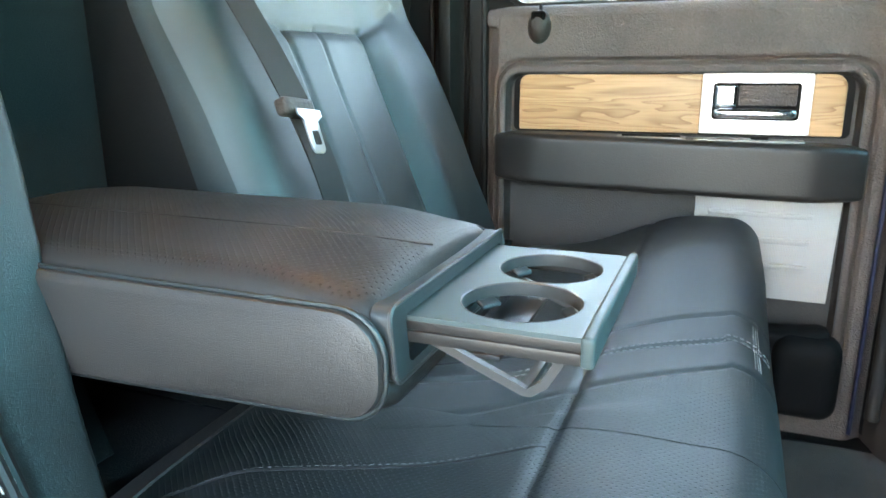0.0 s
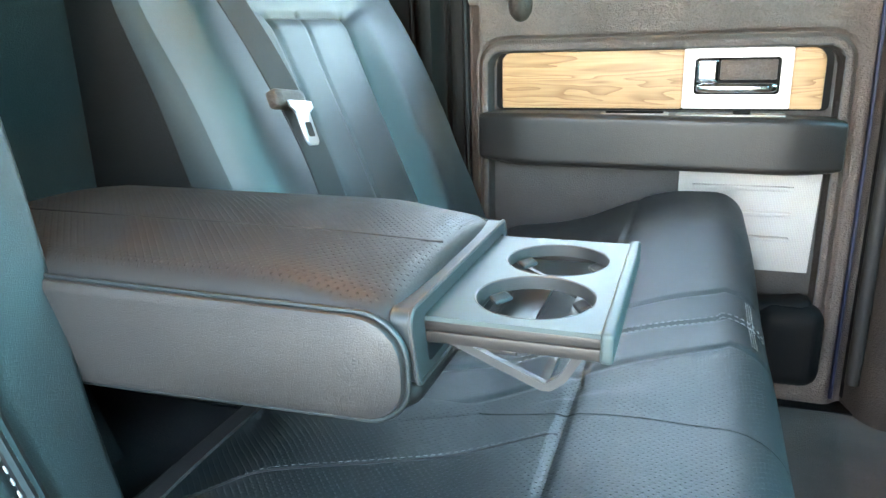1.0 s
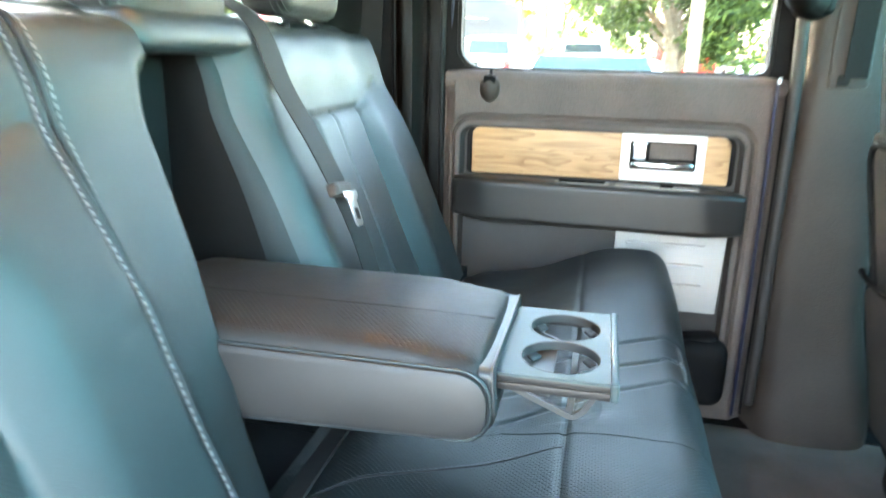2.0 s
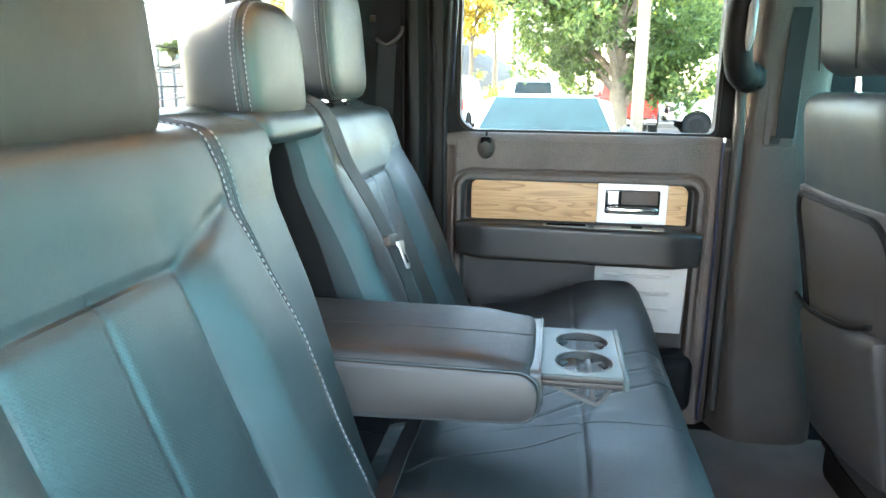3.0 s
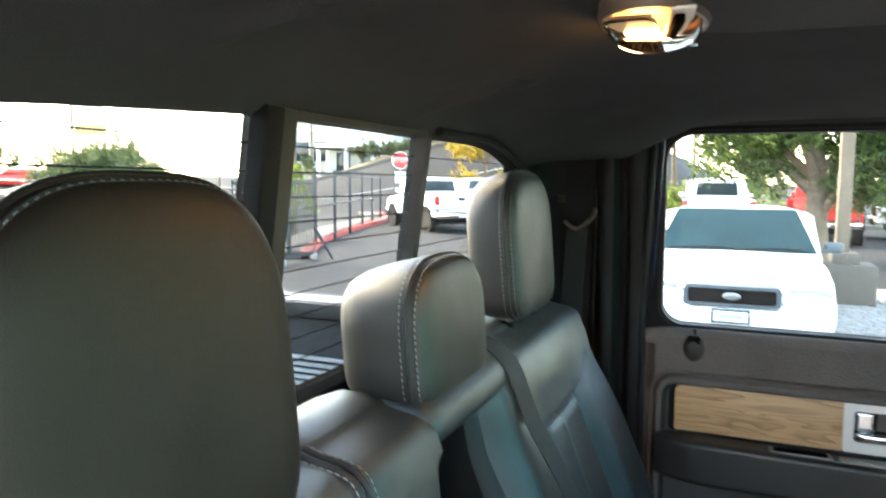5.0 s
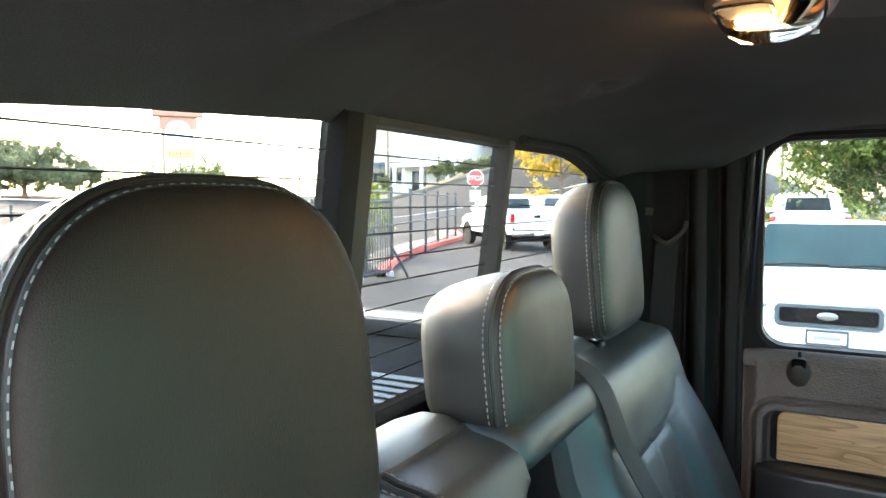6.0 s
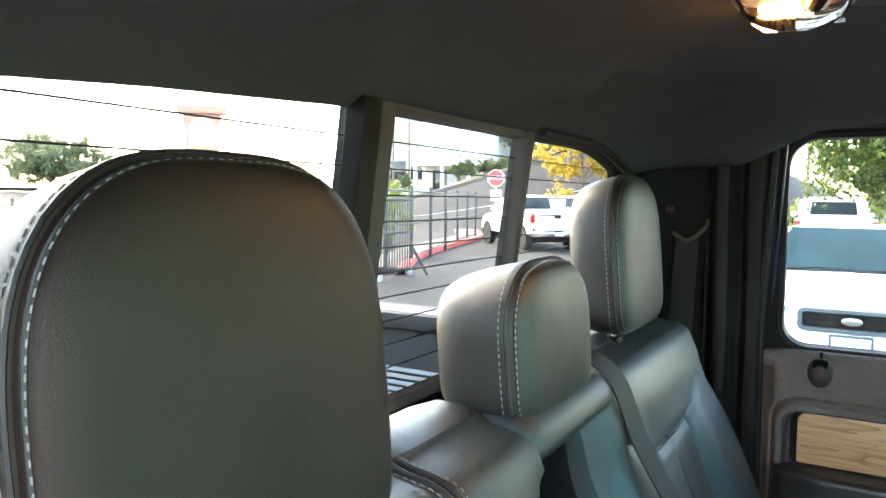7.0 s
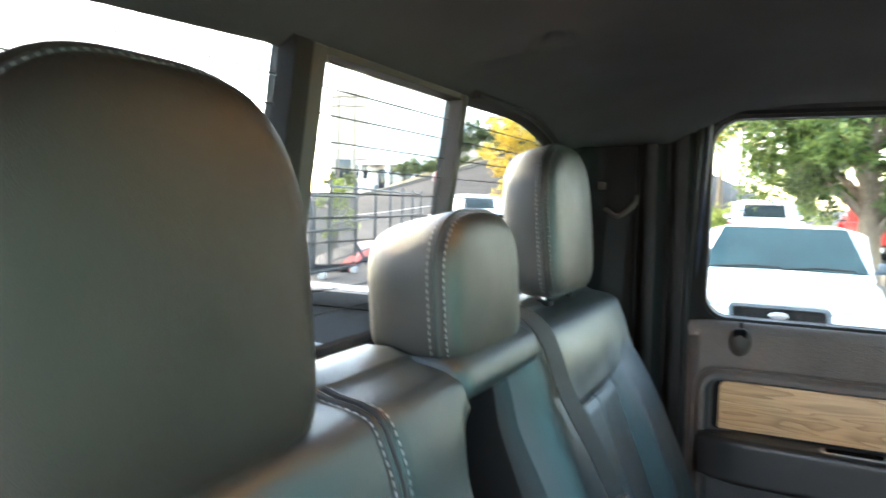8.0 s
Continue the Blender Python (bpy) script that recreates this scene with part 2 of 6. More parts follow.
def box(x0, x1, y0, y1, z0, z1, bevel=0.0, seg=2, bm=None):
    made = bm or bmesh.new()
    out = bmesh.ops.create_cube(made, size=1.0)
    verts = out["verts"]
    for v in verts:
        v.co = Vector((x0 + (v.co.x + 0.5) * (x1 - x0), y0 + (v.co.y + 0.5) * (y1 - y0), z0 + (v.co.z + 0.5) * (z1 - z0)))
    if bevel:
        edges = {e for v in verts for e in v.link_edges}
        bmesh.ops.bevel(made, geom=list(edges), offset=bevel, segments=seg, affect="EDGES", profile=0.6)
    return made


def grid_faces(bm, rows, close_u=False, close_v=False):
    """Quads over a grid of vertices."""
    nu, nv = len(rows), len(rows[0])
    for i in range(nu if close_u else nu - 1):
        for j in range(nv if close_v else nv - 1):
            a, b = rows[i][j], rows[(i + 1) % nu][j]
            c, d = rows[(i + 1) % nu][(j + 1) % nv], rows[i][(j + 1) % nv]
            if len({a, b, c, d}) == 4:
                bm.faces.new((a, b, c, d))


def tube(points, radius, sides=8, bm=None, closed=False):
    """A round bar along points; radius: one number, or one for each point."""
    made = bm or bmesh.new()
    pts = [Vector(p) for p in points]
    n = len(pts)
    rows, ref = [], None
    for i, p in enumerate(pts):
        a = pts[(i - 1) % n] if closed or i else p
        b = pts[(i + 1) % n] if closed or i < n - 1 else p
        t = (b - a).normalized()
        if ref is None:
            ref = Vector((0, 0, 1)) if abs(t.z) < 0.9 else Vector((1, 0, 0))
        u = (ref - t * ref.dot(t)).normalized()
        ref = u
        w = t.cross(u)
        r = radius if isinstance(radius, (int, float)) else radius[i]
        rows.append([made.verts.new(p + (u * math.cos(k) + w * math.sin(k)) * r) for k in np.linspace(0, 2 * math.pi, sides, endpoint=False)])
    grid_faces(made, rows, close_u=closed, close_v=True)
    if not closed:
        made.faces.new(rows[0][::-1])
        made.faces.new(rows[-1])
    return made


def ribbon(points, width, thick, across=(0, 1, 0), bm=None):
    """A flat strap along points, its width across the given way."""
    made = bm or bmesh.new()
    pts = [Vector(p) for p in points]
    rows = []
    for i, p in enumerate(pts):
        t = (pts[min(i + 1, len(pts) - 1)] - pts[max(i - 1, 0)]).normalized()
        a = Vector(across)
        a = (a - t * a.dot(t)).normalized()
        n = t.cross(a)
        rows.append([made.verts.new(p + a * (width / 2 * s) + n * (thick / 2 * h)) for s, h in ((-1, -1), (1, -1), (1, 1), (-1, 1))])
    grid_faces(made, rows, close_v=True)
    made.faces.new(rows[0][::-1])
    made.faces.new(rows[-1])
    return made


def smooth_line(points, steps=8):
    """A Catmull-Rom line through the points."""
    p = [Vector(points[0])] + [Vector(q) for q in points] + [Vector(points[-1])]
    out = []
    for i in range(1, len(p) - 2):
        for k in range(steps):
            t = k / steps
            out.append(0.5 * ((2 * p[i]) + (p[i + 1] - p[i - 1]) * t + (2 * p[i - 1] - 5 * p[i] + 4 * p[i + 1] - p[i + 2]) * t * t + (3 * p[i] - p[i - 1] - 3 * p[i + 1] + p[i + 2]) * t ** 3))
    return out + [p[-2]]


def outline(w, h, r, n=6):
    """A rounded rectangle of w by h round 0, 0; r: the radii at top right, top left, bottom left, bottom right."""
    out = []
    for k, (sx, sy) in enumerate(((1, 1), (-1, 1), (-1, -1), (1, -1))):
        rad = r if isinstance(r, (int, float)) else r[k]
        for a in np.linspace(0, math.pi / 2, n + 1):
            ang = a + k * math.pi / 2
            out.append((sx * (w / 2 - rad) + rad * math.cos(ang), sy * (h / 2 - rad) + rad * math.sin(ang)))
    return out


def slab(loop, depth0, depth1, put, bevel=0.0, bm=None):
    """An outline (pairs) made solid between two depths; put(a, b, depth) gives the place. The edge at depth1 is eased by bevel."""
    made = bm or bmesh.new()
    c = Vector((sum(p[0] for p in loop) / len(loop), sum(p[1] for p in loop) / len(loop)))
    size = max(max(abs(p[0] - c.x), abs(p[1] - c.y)) for p in loop)
    way = 1 if depth1 > depth0 else -1
    levels = [(0.0, depth0), (0.0, depth1 - way * bevel)]
    if bevel:
        levels += [(bevel * 0.3, depth1 - way * bevel * 0.3), (bevel, depth1)]
    rows = []
    for inset, d in levels:
        rows.append([made.verts.new(Vector(put(c.x + (a - c.x) * (1 - inset / max(abs(a - c.x), size * 0.3)), c.y + (b - c.y) * (1 - inset / max(abs(b - c.y), size * 0.3)), d))) for a, b in loop])
    grid_faces(made, rows, close_v=True)
    made.faces.new(rows[0][::-1])
    made.faces.new(rows[-1])
    bmesh.ops.recalc_face_normals(made, faces=made.faces[:])
    return made


def ring_slab(outer, inner, depth0, depth1, put, bm=None):
    """A frame between two outlines with as many points, between two depths."""
    made = bm or bmesh.new()
    rows = [[made.verts.new(Vector(put(a, b, d))) for a, b in loop] for loop, d in ((outer, depth0), (outer, depth1), (inner, depth1), (inner, depth0))]
    grid_faces(made, rows, close_u=True, close_v=True)
    bmesh.ops.recalc_face_normals(made, faces=made.faces[:])
    return made


def stitches(points, length=0.0055, gap=0.0035, radius=0.0008, lift=(0, 0, 0), bm=None):
    """A row of short raised threads along a line."""
    made = bm or bmesh.new()
    pts = [Vector(p) + Vector(lift) for p in points]
    run, at = [0.0], 0.0
    for a, b in zip(pts, pts[1:]):
        run.append(run[-1] + (b - a).length)
    def spot(s):
        i = min(max(int(np.searchsorted(run, s)) - 1, 0), len(pts) - 2)
        return pts[i].lerp(pts[i + 1], (s - run[i]) / max(run[i + 1] - run[i], 1e-9))
    while at + length < run[-1]:
        a, b = spot(at), spot(at + length)
        tube((a, a.lerp(b, 0.2), a.lerp(b, 0.8), b), (radius * 0.4, radius, radius, radius * 0.4), 5, made)
        at += length + gap
    return made


def smoothstep(a, b, x):
    t = min(max((x - a) / (b - a), 0.0), 1.0)
    return t * t * (3 - 2 * t)


def groove(d, width=0.005, depth=0.005):
    """The dip of a sewn seam at a distance d from it."""
    return -depth * math.exp(-(d / width) ** 2)


def pad(hx, hy, hz, r, n=14, deform=None):
    """A soft block: a box with rounded edges, then bent by deform(Vector)."""
    bm = bmesh.new()
    seen = {}
    def ease(k):
        t = -1 + 2 * k / n
        return math.copysign(abs(t) ** 0.75, t)
    def vert(p):
        key = tuple(round(q, 5) for q in p)
        if key not in seen:
            h = Vector((hx, hy, hz))
            q = Vector((p[0] * hx, p[1] * hy, p[2] * hz))
            core = Vector([min(max(q[i], r - h[i]), h[i] - r) for i in range(3)])
            away = q - core
            q = core + away.normalized() * r
            seen[key] = bm.verts.new(deform(q) if deform else q)
        return seen[key]
    for axis in range(3):
        for side in (-1, 1):
            rows = []
            for i in range(n + 1):
                row = []
                for j in range(n + 1):
                    p = [0, 0, 0]
                    p[axis], p[(axis + 1) % 3], p[(axis + 2) % 3] = side, ease(i), ease(j)
                    row.append(vert(p))
                rows.append(row if side > 0 else row[::-1])
            grid_faces(bm, rows)
    bmesh.ops.recalc_face_normals(bm, faces=bm.faces[:])
    return bm


def patchwork(us, vs, place, region, names):
    """One grid surface cut into the panels that region(u, v) names: a bmesh for each."""
    made = {k: (bmesh.new(), {}) for k in names}
    for i in range(len(us) - 1):
        for j in range(len(vs) - 1):
            bm, known = made[region((us[i] + us[i + 1]) / 2, (vs[j] + vs[j + 1]) / 2)]
            face = []
            for a, b in ((i, j), (i + 1, j), (i + 1, j + 1), (i, j + 1)):
                if (a, b) not in known:
                    known[(a, b)] = bm.verts.new(place(us[a], vs[b]))
                face.append(known[(a, b)])
            bm.faces.new(face)
    return {k: v[0] for k, v in made.items()}


# ---- the cab: floor, ceiling, walls, pillars ----
def side(y):
    """Puts an outline in x, z on an upright plane at y; depth grows towards the middle of the cab."""
    return lambda a, b, d: (a, y - d, b)


def shift(loop, dx, dz):
    return [(a + dx, b + dz) for a, b in loop]


def rear_place(a, b, d):
    """A point of the slightly leaning rear window: a across, b up, d into the cab."""
    return (-0.17 - 0.13 * (1.165 - b) + d, a, b)


def build_floor():
    us, vs = np.linspace(-0.25, 1.75, 50), np.linspace(-0.97, 0.84, 46)
    def place(x, y):
        hump = 0.06 * math.exp(-(((y + 0.08) / 0.16) ** 4))
        rise = 0.12 * smoothstep(0.72, 0.82, y) * smoothstep(0.1, 0.0, x)
        return Vector((x, y, 0.035 + hump * smoothstep(0.6, 0.9, x) + rise + 0.004 * noise.noise((x * 9, y * 9, 0))))
    bm = patchwork(us, vs, place, lambda u, v: "a", ["a"])["a"]
    tagged(part("floor", bm, CARPET, None, "dark grey carpet on the cab floor"), category="floor", kind="structure")
    base = box(-0.3, 1.8, -1.0, 0.9, -0.1, -0.03)
    tagged(part("floor_pan", base, TRIM_DARK, None, "plain dark underside of the cab"), category="floor", kind="structure")


def ceiling_height(x, y):
    """The headliner: level in the middle, rolled down to the rear window's upper edge and to the sides."""
    rear = min(max((0.16 - x) / 0.33, 0.0), 1.06)
    rear = 0.5 * rear ** 1.6 * (1 + rear ** 1.5)
    flank = smoothstep(0.42, 0.84, abs(y + 0.09))
    high = 1.262 - 0.036 * flank ** 1.2
    low = 1.180 - 0.062 * flank ** 1.2
    if y < -0.2:
        low = float(np.interp(y, (-0.97, -0.82, -0.70, -0.54, -0.435, -0.25, -0.2), (1.105, 1.123, 1.147, 1.162, 1.169, 1.178, 1.178)))
    z = high + (low - high) * rear - 0.014 * flank * math.sin(math.pi * min(rear, 1.0))
    edge = float(np.interp(x, (-0.25, 0.0, 0.03, 0.085, 0.144, 0.255, 1.7), (1.152, 1.158, 1.166, 1.194, 1.221, 1.231, 1.236)))
    k = smoothstep(0.54, 0.775, y)
    return z * (1 - k) + edge * k + 0.012 * smoothstep(0.778, 0.80, y)


def build_ceiling():
    us, vs = np.linspace(-0.19, 1.16, 160), np.linspace(-0.97, 0.80, 170)
    def place(x, y):
        z = ceiling_height(x, y) + 0.002 * noise.noise((x * 3, y * 3, 2))
        for cx, cy in ((-0.015, -0.36), (-0.03, 0.08)):
            r = math.hypot((x - cx) / 0.035, (y - cy) / 0.05)
            z -= 0.020 * math.exp(-(r ** 2)) - 0.026 * math.exp(-((r / 0.5) ** 2))
            z -= 0.012 * math.exp(-(((x - cx + 0.05) / 0.05) ** 2) - ((y - cy + 0.015) / 0.014) ** 2)
        return Vector((x, y, z))
    bm = patchwork(us, vs, place, lambda u, v: "a", ["a"])["a"]
    bmesh.ops.reverse_faces(bm, faces=bm.faces[:])
    tagged(part("ceiling", bm, HEADLINER, None, "dark charcoal cloth headliner with soft rounded edges"), category="ceiling", kind="structure")
    bx, by = -0.016, -0.371
    ring = lambda q: [(bx + 0.020 * q * math.cos(a), by + 0.026 * q * math.sin(a)) for a in np.linspace(0, 2 * math.pi, 32, endpoint=False)]
    button = tagged(empty("headliner_button", (bx, by, 1.2)), "round cloth-covered fastener in the headliner", "fastener")
    part("cap", slab(ring(1.0), 0.0, -0.008, lambda a, b, d: (a, b, ceiling_height(a, b) - 0.002 + d), 0.004), HEADLINER, button)
    part("rim", ring_slab(ring(1.22), ring(1.05), 0.0, -0.004, lambda a, b, d: (a, b, ceiling_height(a, b) - 0.002 + d)), TRIM_DARK, button)
    # soft centre channel that runs forward from the lamp
    channel = pad(0.48, 0.10, 0.016, 0.014, 16, lambda p: p + Vector((0.67, -0.128 - 0.012 * smoothstep(-0.24, -0.46, p.x) * (1 if p.y > 0 else -1), 1.262)))
    tagged(part("headliner_channel", channel, CHANNEL, None, "centre channel of the headliner, its cloth lightened as if lit"), category="ceiling", kind="structure")
    roof = pad(0.70, 0.95, 0.03, 0.03, 10, lambda p: p + Vector((0.47, -0.08, 1.318)))
    tagged(part("roof_panel", roof, BLUE_PAINT, None, "dark blue painted steel roof of the truck"), category="roof", kind="structure")


def build_rear_wall():
    wall = empty("wall_rear", (-0.2, 0, 0))
    tagged(wall, "dark rear cab wall with a three-pane sliding window", "wall", kind="structure")
    cy = -0.08
    n = 10
    opening = shift(outline(1.42, 0.361, (0.11, 0.11, 0.05, 0.05), n), cy + 0.03, 1.0195)
    outer = shift(outline(1.80, 1.27, 0.02, n), cy, 0.615)
    bm = ring_slab(outer, opening, 0.0, -0.05, rear_place)
    part("rear_panel", bm, TRIM_DARK, wall)
    inner = shift(outline(1.385, 0.327, (0.10, 0.10, 0.04, 0.04), n), cy + 0.03, 1.0185)
    bm = ring_slab(opening, inner, -0.045, -0.004, rear_place)
    part("window_seal", bm, SILL_CLOTH, wall)
    # the sliding middle pane with its grey frame
    window = empty("window_rear", (-0.2, 0, 0))
    tagged(window, "sliding rear window with grey frame and heating wires", "window", kind="structure")
    def bar(name, y0, y1, z0, z1, d0, d1, mat, label=""):
        bm = slab([(y0, z0), (y1, z0), (y1, z1), (y0, z1)], d0, d1, rear_place, 0.004)
        part(name, bm, mat, window, label)
    bar("window_post", -0.232, -0.205, 0.84, 1.177, -0.03, 0.0, TRIM_DARK)
    bar("window_frame", -0.205, -0.180, 0.84, 1.1765, -0.03, -0.002, GREY_FRAME, "grey slider frame")
    bar("window_frame", 0.138, 0.155, 0.84, 1.1765, -0.03, -0.002, GREY_FRAME, "grey slider frame")
    bar("window_frame", -0.1795, 0.1375, 1.168, 1.1762, -0.03, -0.003, GREY_FRAME, "grey slider frame")
    bar("window_frame", -0.1795, 0.1375, 0.84, 0.857, -0.03, 0.003, SILL_CLOTH, "grey slider frame")
    for y0, y1 in ((-0.74, -0.2325), (-0.1795, 0.1375), (0.1555, 0.64)):
        bm = slab([(y0, 0.855), (y1, 0.855), (y1, 1.182), (y0, 1.182)], -0.024, -0.020, rear_place)
        part("pane", bm, TINTED, window)
    rim = [rear_place(y, ceiling_height(-0.168, y) - 0.003, 0.006) for y in np.linspace(0.158, 0.625, 30)]
    part("pane_seal", tube(rim, 0.007, 8), RUBBER, window, "black rubber seal over the end pane")
    for z in np.arange(0.90, 1.15, 0.0268):
        for y0, y1 in ((-0.72, -0.234), (-0.178, 0.136), (0.157, 0.62)):
            sag = 0.0
            pts = [rear_place(y, z - sag, -0.0185) for y in np.linspace(y0, y1, 5)]
            part("heating_wire", tube(pts, 0.0009, 5), RUBBER, window)


def build_far_side():
    # rear quarter trim, with the folded edge beside the door
    us, vs = np.linspace(-0.21, 0.075, 48), np.linspace(0.02, 1.21, 36)
    def place(x, z):
        bulge = 0.030 * smoothstep(-0.055, -0.03, x) * (1 - smoothstep(-0.012, 0.006, x)) + 0.022 * smoothstep(0.012, 0.03, x) * (1 - smoothstep(0.05, 0.066, x)) + 0.05 * smoothstep(-0.12, -0.21, x)
        inward = 0.05 * smoothstep(0.85, 1.2, z)
        return Vector((x, 0.815 - bulge - inward * 0.6, z))
    # fold coloured lighter than the panel, for light caught on its ridge
    made = patchwork(us, vs, place, lambda u, v: "fold" if u > -0.055 else "panel", ["panel", "fold"])
    pillar = tagged(empty("pillar_rear", (0, 0.8, 0.03)), "black plastic rear pillar trim with a rounded fold beside the door", "pillar", kind="structure")
    part("pillar_panel", made["panel"], TRIM_DARK, pillar)
    part("pillar_fold", made["fold"], DARK_FOLD, pillar, "rounded fold, coloured a little lighter as if catching light")
    part("pillar_bead", tube(smooth_line([(-0.057, 0.812, 0.05), (-0.057, 0.812, 0.6), (-0.055, 0.802, 0.95), (-0.048, 0.785, 1.16)], 6), 0.006, 8), TRIM_DARK, pillar)
    part("trim_clip", pad(0.008, 0.004, 0.008, 0.003, 6, lambda p: p + Vector((-0.127, 0.776, 1.07))), PILLAR, pillar)
    tagged(part("pillar_rear_shell", box(-0.26, 0.05, 0.83, 0.9, 0.0, 1.28), BLUE_PAINT, None, "dark blue body shell behind the pillar"), category="pillar", kind="structure")
    for x, r, mat, y in ((0.058, 0.007, RUBBER, 0.795), (0.074, 0.004, SEAL_BLUE, 0.812)):
        pts = smooth_line([(x, y, 0.05), (x, y, 0.5), (x - 0.002, y, 0.85), (x + 0.015, y - 0.02, 1.22)], 6)
        tagged(part("door_seal", tube(pts, r, 8), mat, None, "dark rubber door seal along the pillar"), category="seal", kind="structure")
    # middle pillar
    us, vs = np.linspace(0.0, 1.0, 26), np.linspace(0.0, 1.0, 40)
    def bplace(u, v):
        z = 0.035 + 1.2 * v
        flare = 0.16 * (1 - smoothstep(0.0, 0.16, v))
        x = 0.765 + u * (0.2 + 0.06 * smoothstep(0.3, 0.0, v)) - 0.01 * flare
        y = 0.735 + 0.075 * (abs(2 * u - 1) ** 6.5) * (0.6 if u > 0.5 else 1.0) - 0.055 * smoothstep(0.7, 1.0, v) - 0.4 * flare * (1 - abs(2 * u - 1) ** 2) * 0.35
        return Vector((x, y, z))
    bm = patchwork(us, vs, bplace, lambda u, v: "a", ["a"])["a"]
    tagged(part("pillar_middle", bm, PILLAR, None, "charcoal plastic pillar between the two doors"), category="pillar", kind="structure")
    tagged(part("pillar_middle_shell", box(0.77, 0.97, 0.815, 0.88, 0.0, 1.28), BLUE_PAINT, None, "dark blue body shell behind the middle pillar"), category="pillar", kind="structure")
    pts = smooth_line([(0.772, 0.805, 0.05), (0.772, 0.80, 0.5), (0.77, 0.80, 0.85), (0.752, 0.76, 1.22)], 6)
    tagged(part("door_seal", tube(pts, 0.009, 8), RUBBER, None, "dark rubber door seal along the pillar"), category="seal", kind="structure")
    edge = smooth_line([(0.770, 0.760, 0.10), (0.770, 0.756, 0.5), (0.766, 0.750, 0.80), (0.754, 0.735, 1.0), (0.748, 0.715, 1.18)], 6)
    tagged(part("pillar_edge", tube(edge, 0.012, 10), EDGE_RUBBER, None, "smooth rounded rubber edge of the middle pillar"), category="seal", kind="structure")
    line = smooth_line([(0.742, 0.772, 0.06), (0.742, 0.772, 0.5), (0.738, 0.768, 0.79)], 6)
    tagged(part("door_edge_line", tube(line, 0.004, 6), SEAL_BLUE, None, "dark blue painted edge showing beside the door"), category="seal", kind="structure")
    tagged(part("door_stop", pad(0.003, 0.004, 0.006, 0.002, 6, lambda p: p + Vector((0.738, 0.758, 0.79))), SIGN_WHITE, None, "small white rubber door stop"), category="door stop")
    # sill under the door
    tagged(part("sill_far", box(0.03, 1.7, 0.76, 0.86, -0.03, 0.04, 0.012), TRIM_DARK, None, "black plastic door sill"), category="sill", kind="structure")
    # roof rail above the door
    pts = [(x, 0.80 + 0.006 * math.cos(x), 1.256) for x in np.linspace(-0.05, 1.16, 12)]
    tagged(part("roof_rail", tube(pts, 0.03, 10), HEADLINER, None, "cloth-covered rail above the door window"), category="rail", kind="structure")


def build_near_side():
    n = 8
    # the near side: closed panels behind and before the open doorway
    tagged(part("pillar_rear_near", box(-0.26, 0.0, -0.99, -0.93, 0.0, 1.28, 0.01), TRIM_DARK, None, "plain dark rear pillar beside the open doorway"), category="pillar", kind="structure")
    tagged(part("sill_near", box(-0.26, 1.75, -1.0, -0.9, -0.05, 0.05, 0.01), TRIM_DARK, None, "plain dark sill of the open doorway"), category="sill", kind="structure")
    tagged(part("pillar_middle_near", box(0.8, 0.98, -0.98, -0.9, 0.05, 1.28, 0.01), TRIM_DARK, None, "plain dark middle pillar beside the open doorway"), category="pillar", kind="structure")
    outer = shift(outline(0.8, 1.26, 0.02, n), 1.37, 0.64)
    hole = shift(outline(0.58, 0.42, 0.06, n), 1.42, 0.99)
    tagged(part("wall_front_far", ring_slab(outer, hole, 0, 0.06, side(0.88)), TRIM_DARK, None, "plain dark front door with a window opening"), category="wall", kind="structure")
    # unseen near front door left windowless to block light from that side
    tagged(part("wall_front_near", box(0.97, 1.77, -0.99, -0.93, 0.01, 1.27, 0.01), TRIM_DARK, None, "plain dark panel in place of the near front door, blocking light"), category="wall", kind="structure")
    tagged(part("wall_front", box(1.72, 1.77, -0.99, 0.88, -0.02, 0.93, 0.01), TRIM_DARK, None, "plain dark front of the cab under the windscreen"), category="wall", kind="structure")
    # green-tinted glass in the front openings
    slope = lambda a, b, d: (1.745 - b * 0.585 + d * 0.49, a, 0.93 + b * 0.33 + d * 0.87)
    pane = slab([(-0.96, 0.0), (0.85, 0.0), (0.85, 1.0), (-0.96, 1.0)], 0.0, 0.005, slope)
    tagged(part("windscreen_front", pane, GREEN_GLASS, None, "green-tinted sloping windscreen of the cab"), category="window", kind="structure")
    pane = slab(shift(outline(0.60, 0.44, 0.06, n), 1.42, 0.99), 0.0, 0.004, side(0.848))
    tagged(part("window_front_far", pane, SIDE_GLASS, None, "green-tinted front door glass"), category="window", kind="structure")


def spread(a, b, n, marks=(), w=0.012, extra=8):
    """n even steps from a to b, closer about the marks."""
    out = set(np.round(np.linspace(a, b, n), 5))
    for m in marks:
        out |= set(np.round(np.linspace(max(a, m - w), min(b, m + w), extra), 5))
    return sorted(out)


SEAL_BLUE = surface("dark_blue_body_edge", (0.006, 0.01, 0.03), 0.3, 0.1, relief=0)
def solar_glass(name, tint):
    """Tinted sheet glass that light passes straight through, with a clear surface gloss."""
    n = Nodes(name)
    clear = n.add("BsdfTransparent", Color=(*tint, 1.0))
    shine = n.add("BsdfGlossy", Roughness=0.02)
    both = n.add("MixShader", Fac=0.05)
    n.link(clear.outputs[0], both.inputs[1])
    n.link(shine.outputs[0], both.inputs[2])
    n.link(both.outputs[0], n.tree.nodes["Material Output"].inputs["Surface"])
    return n.mat


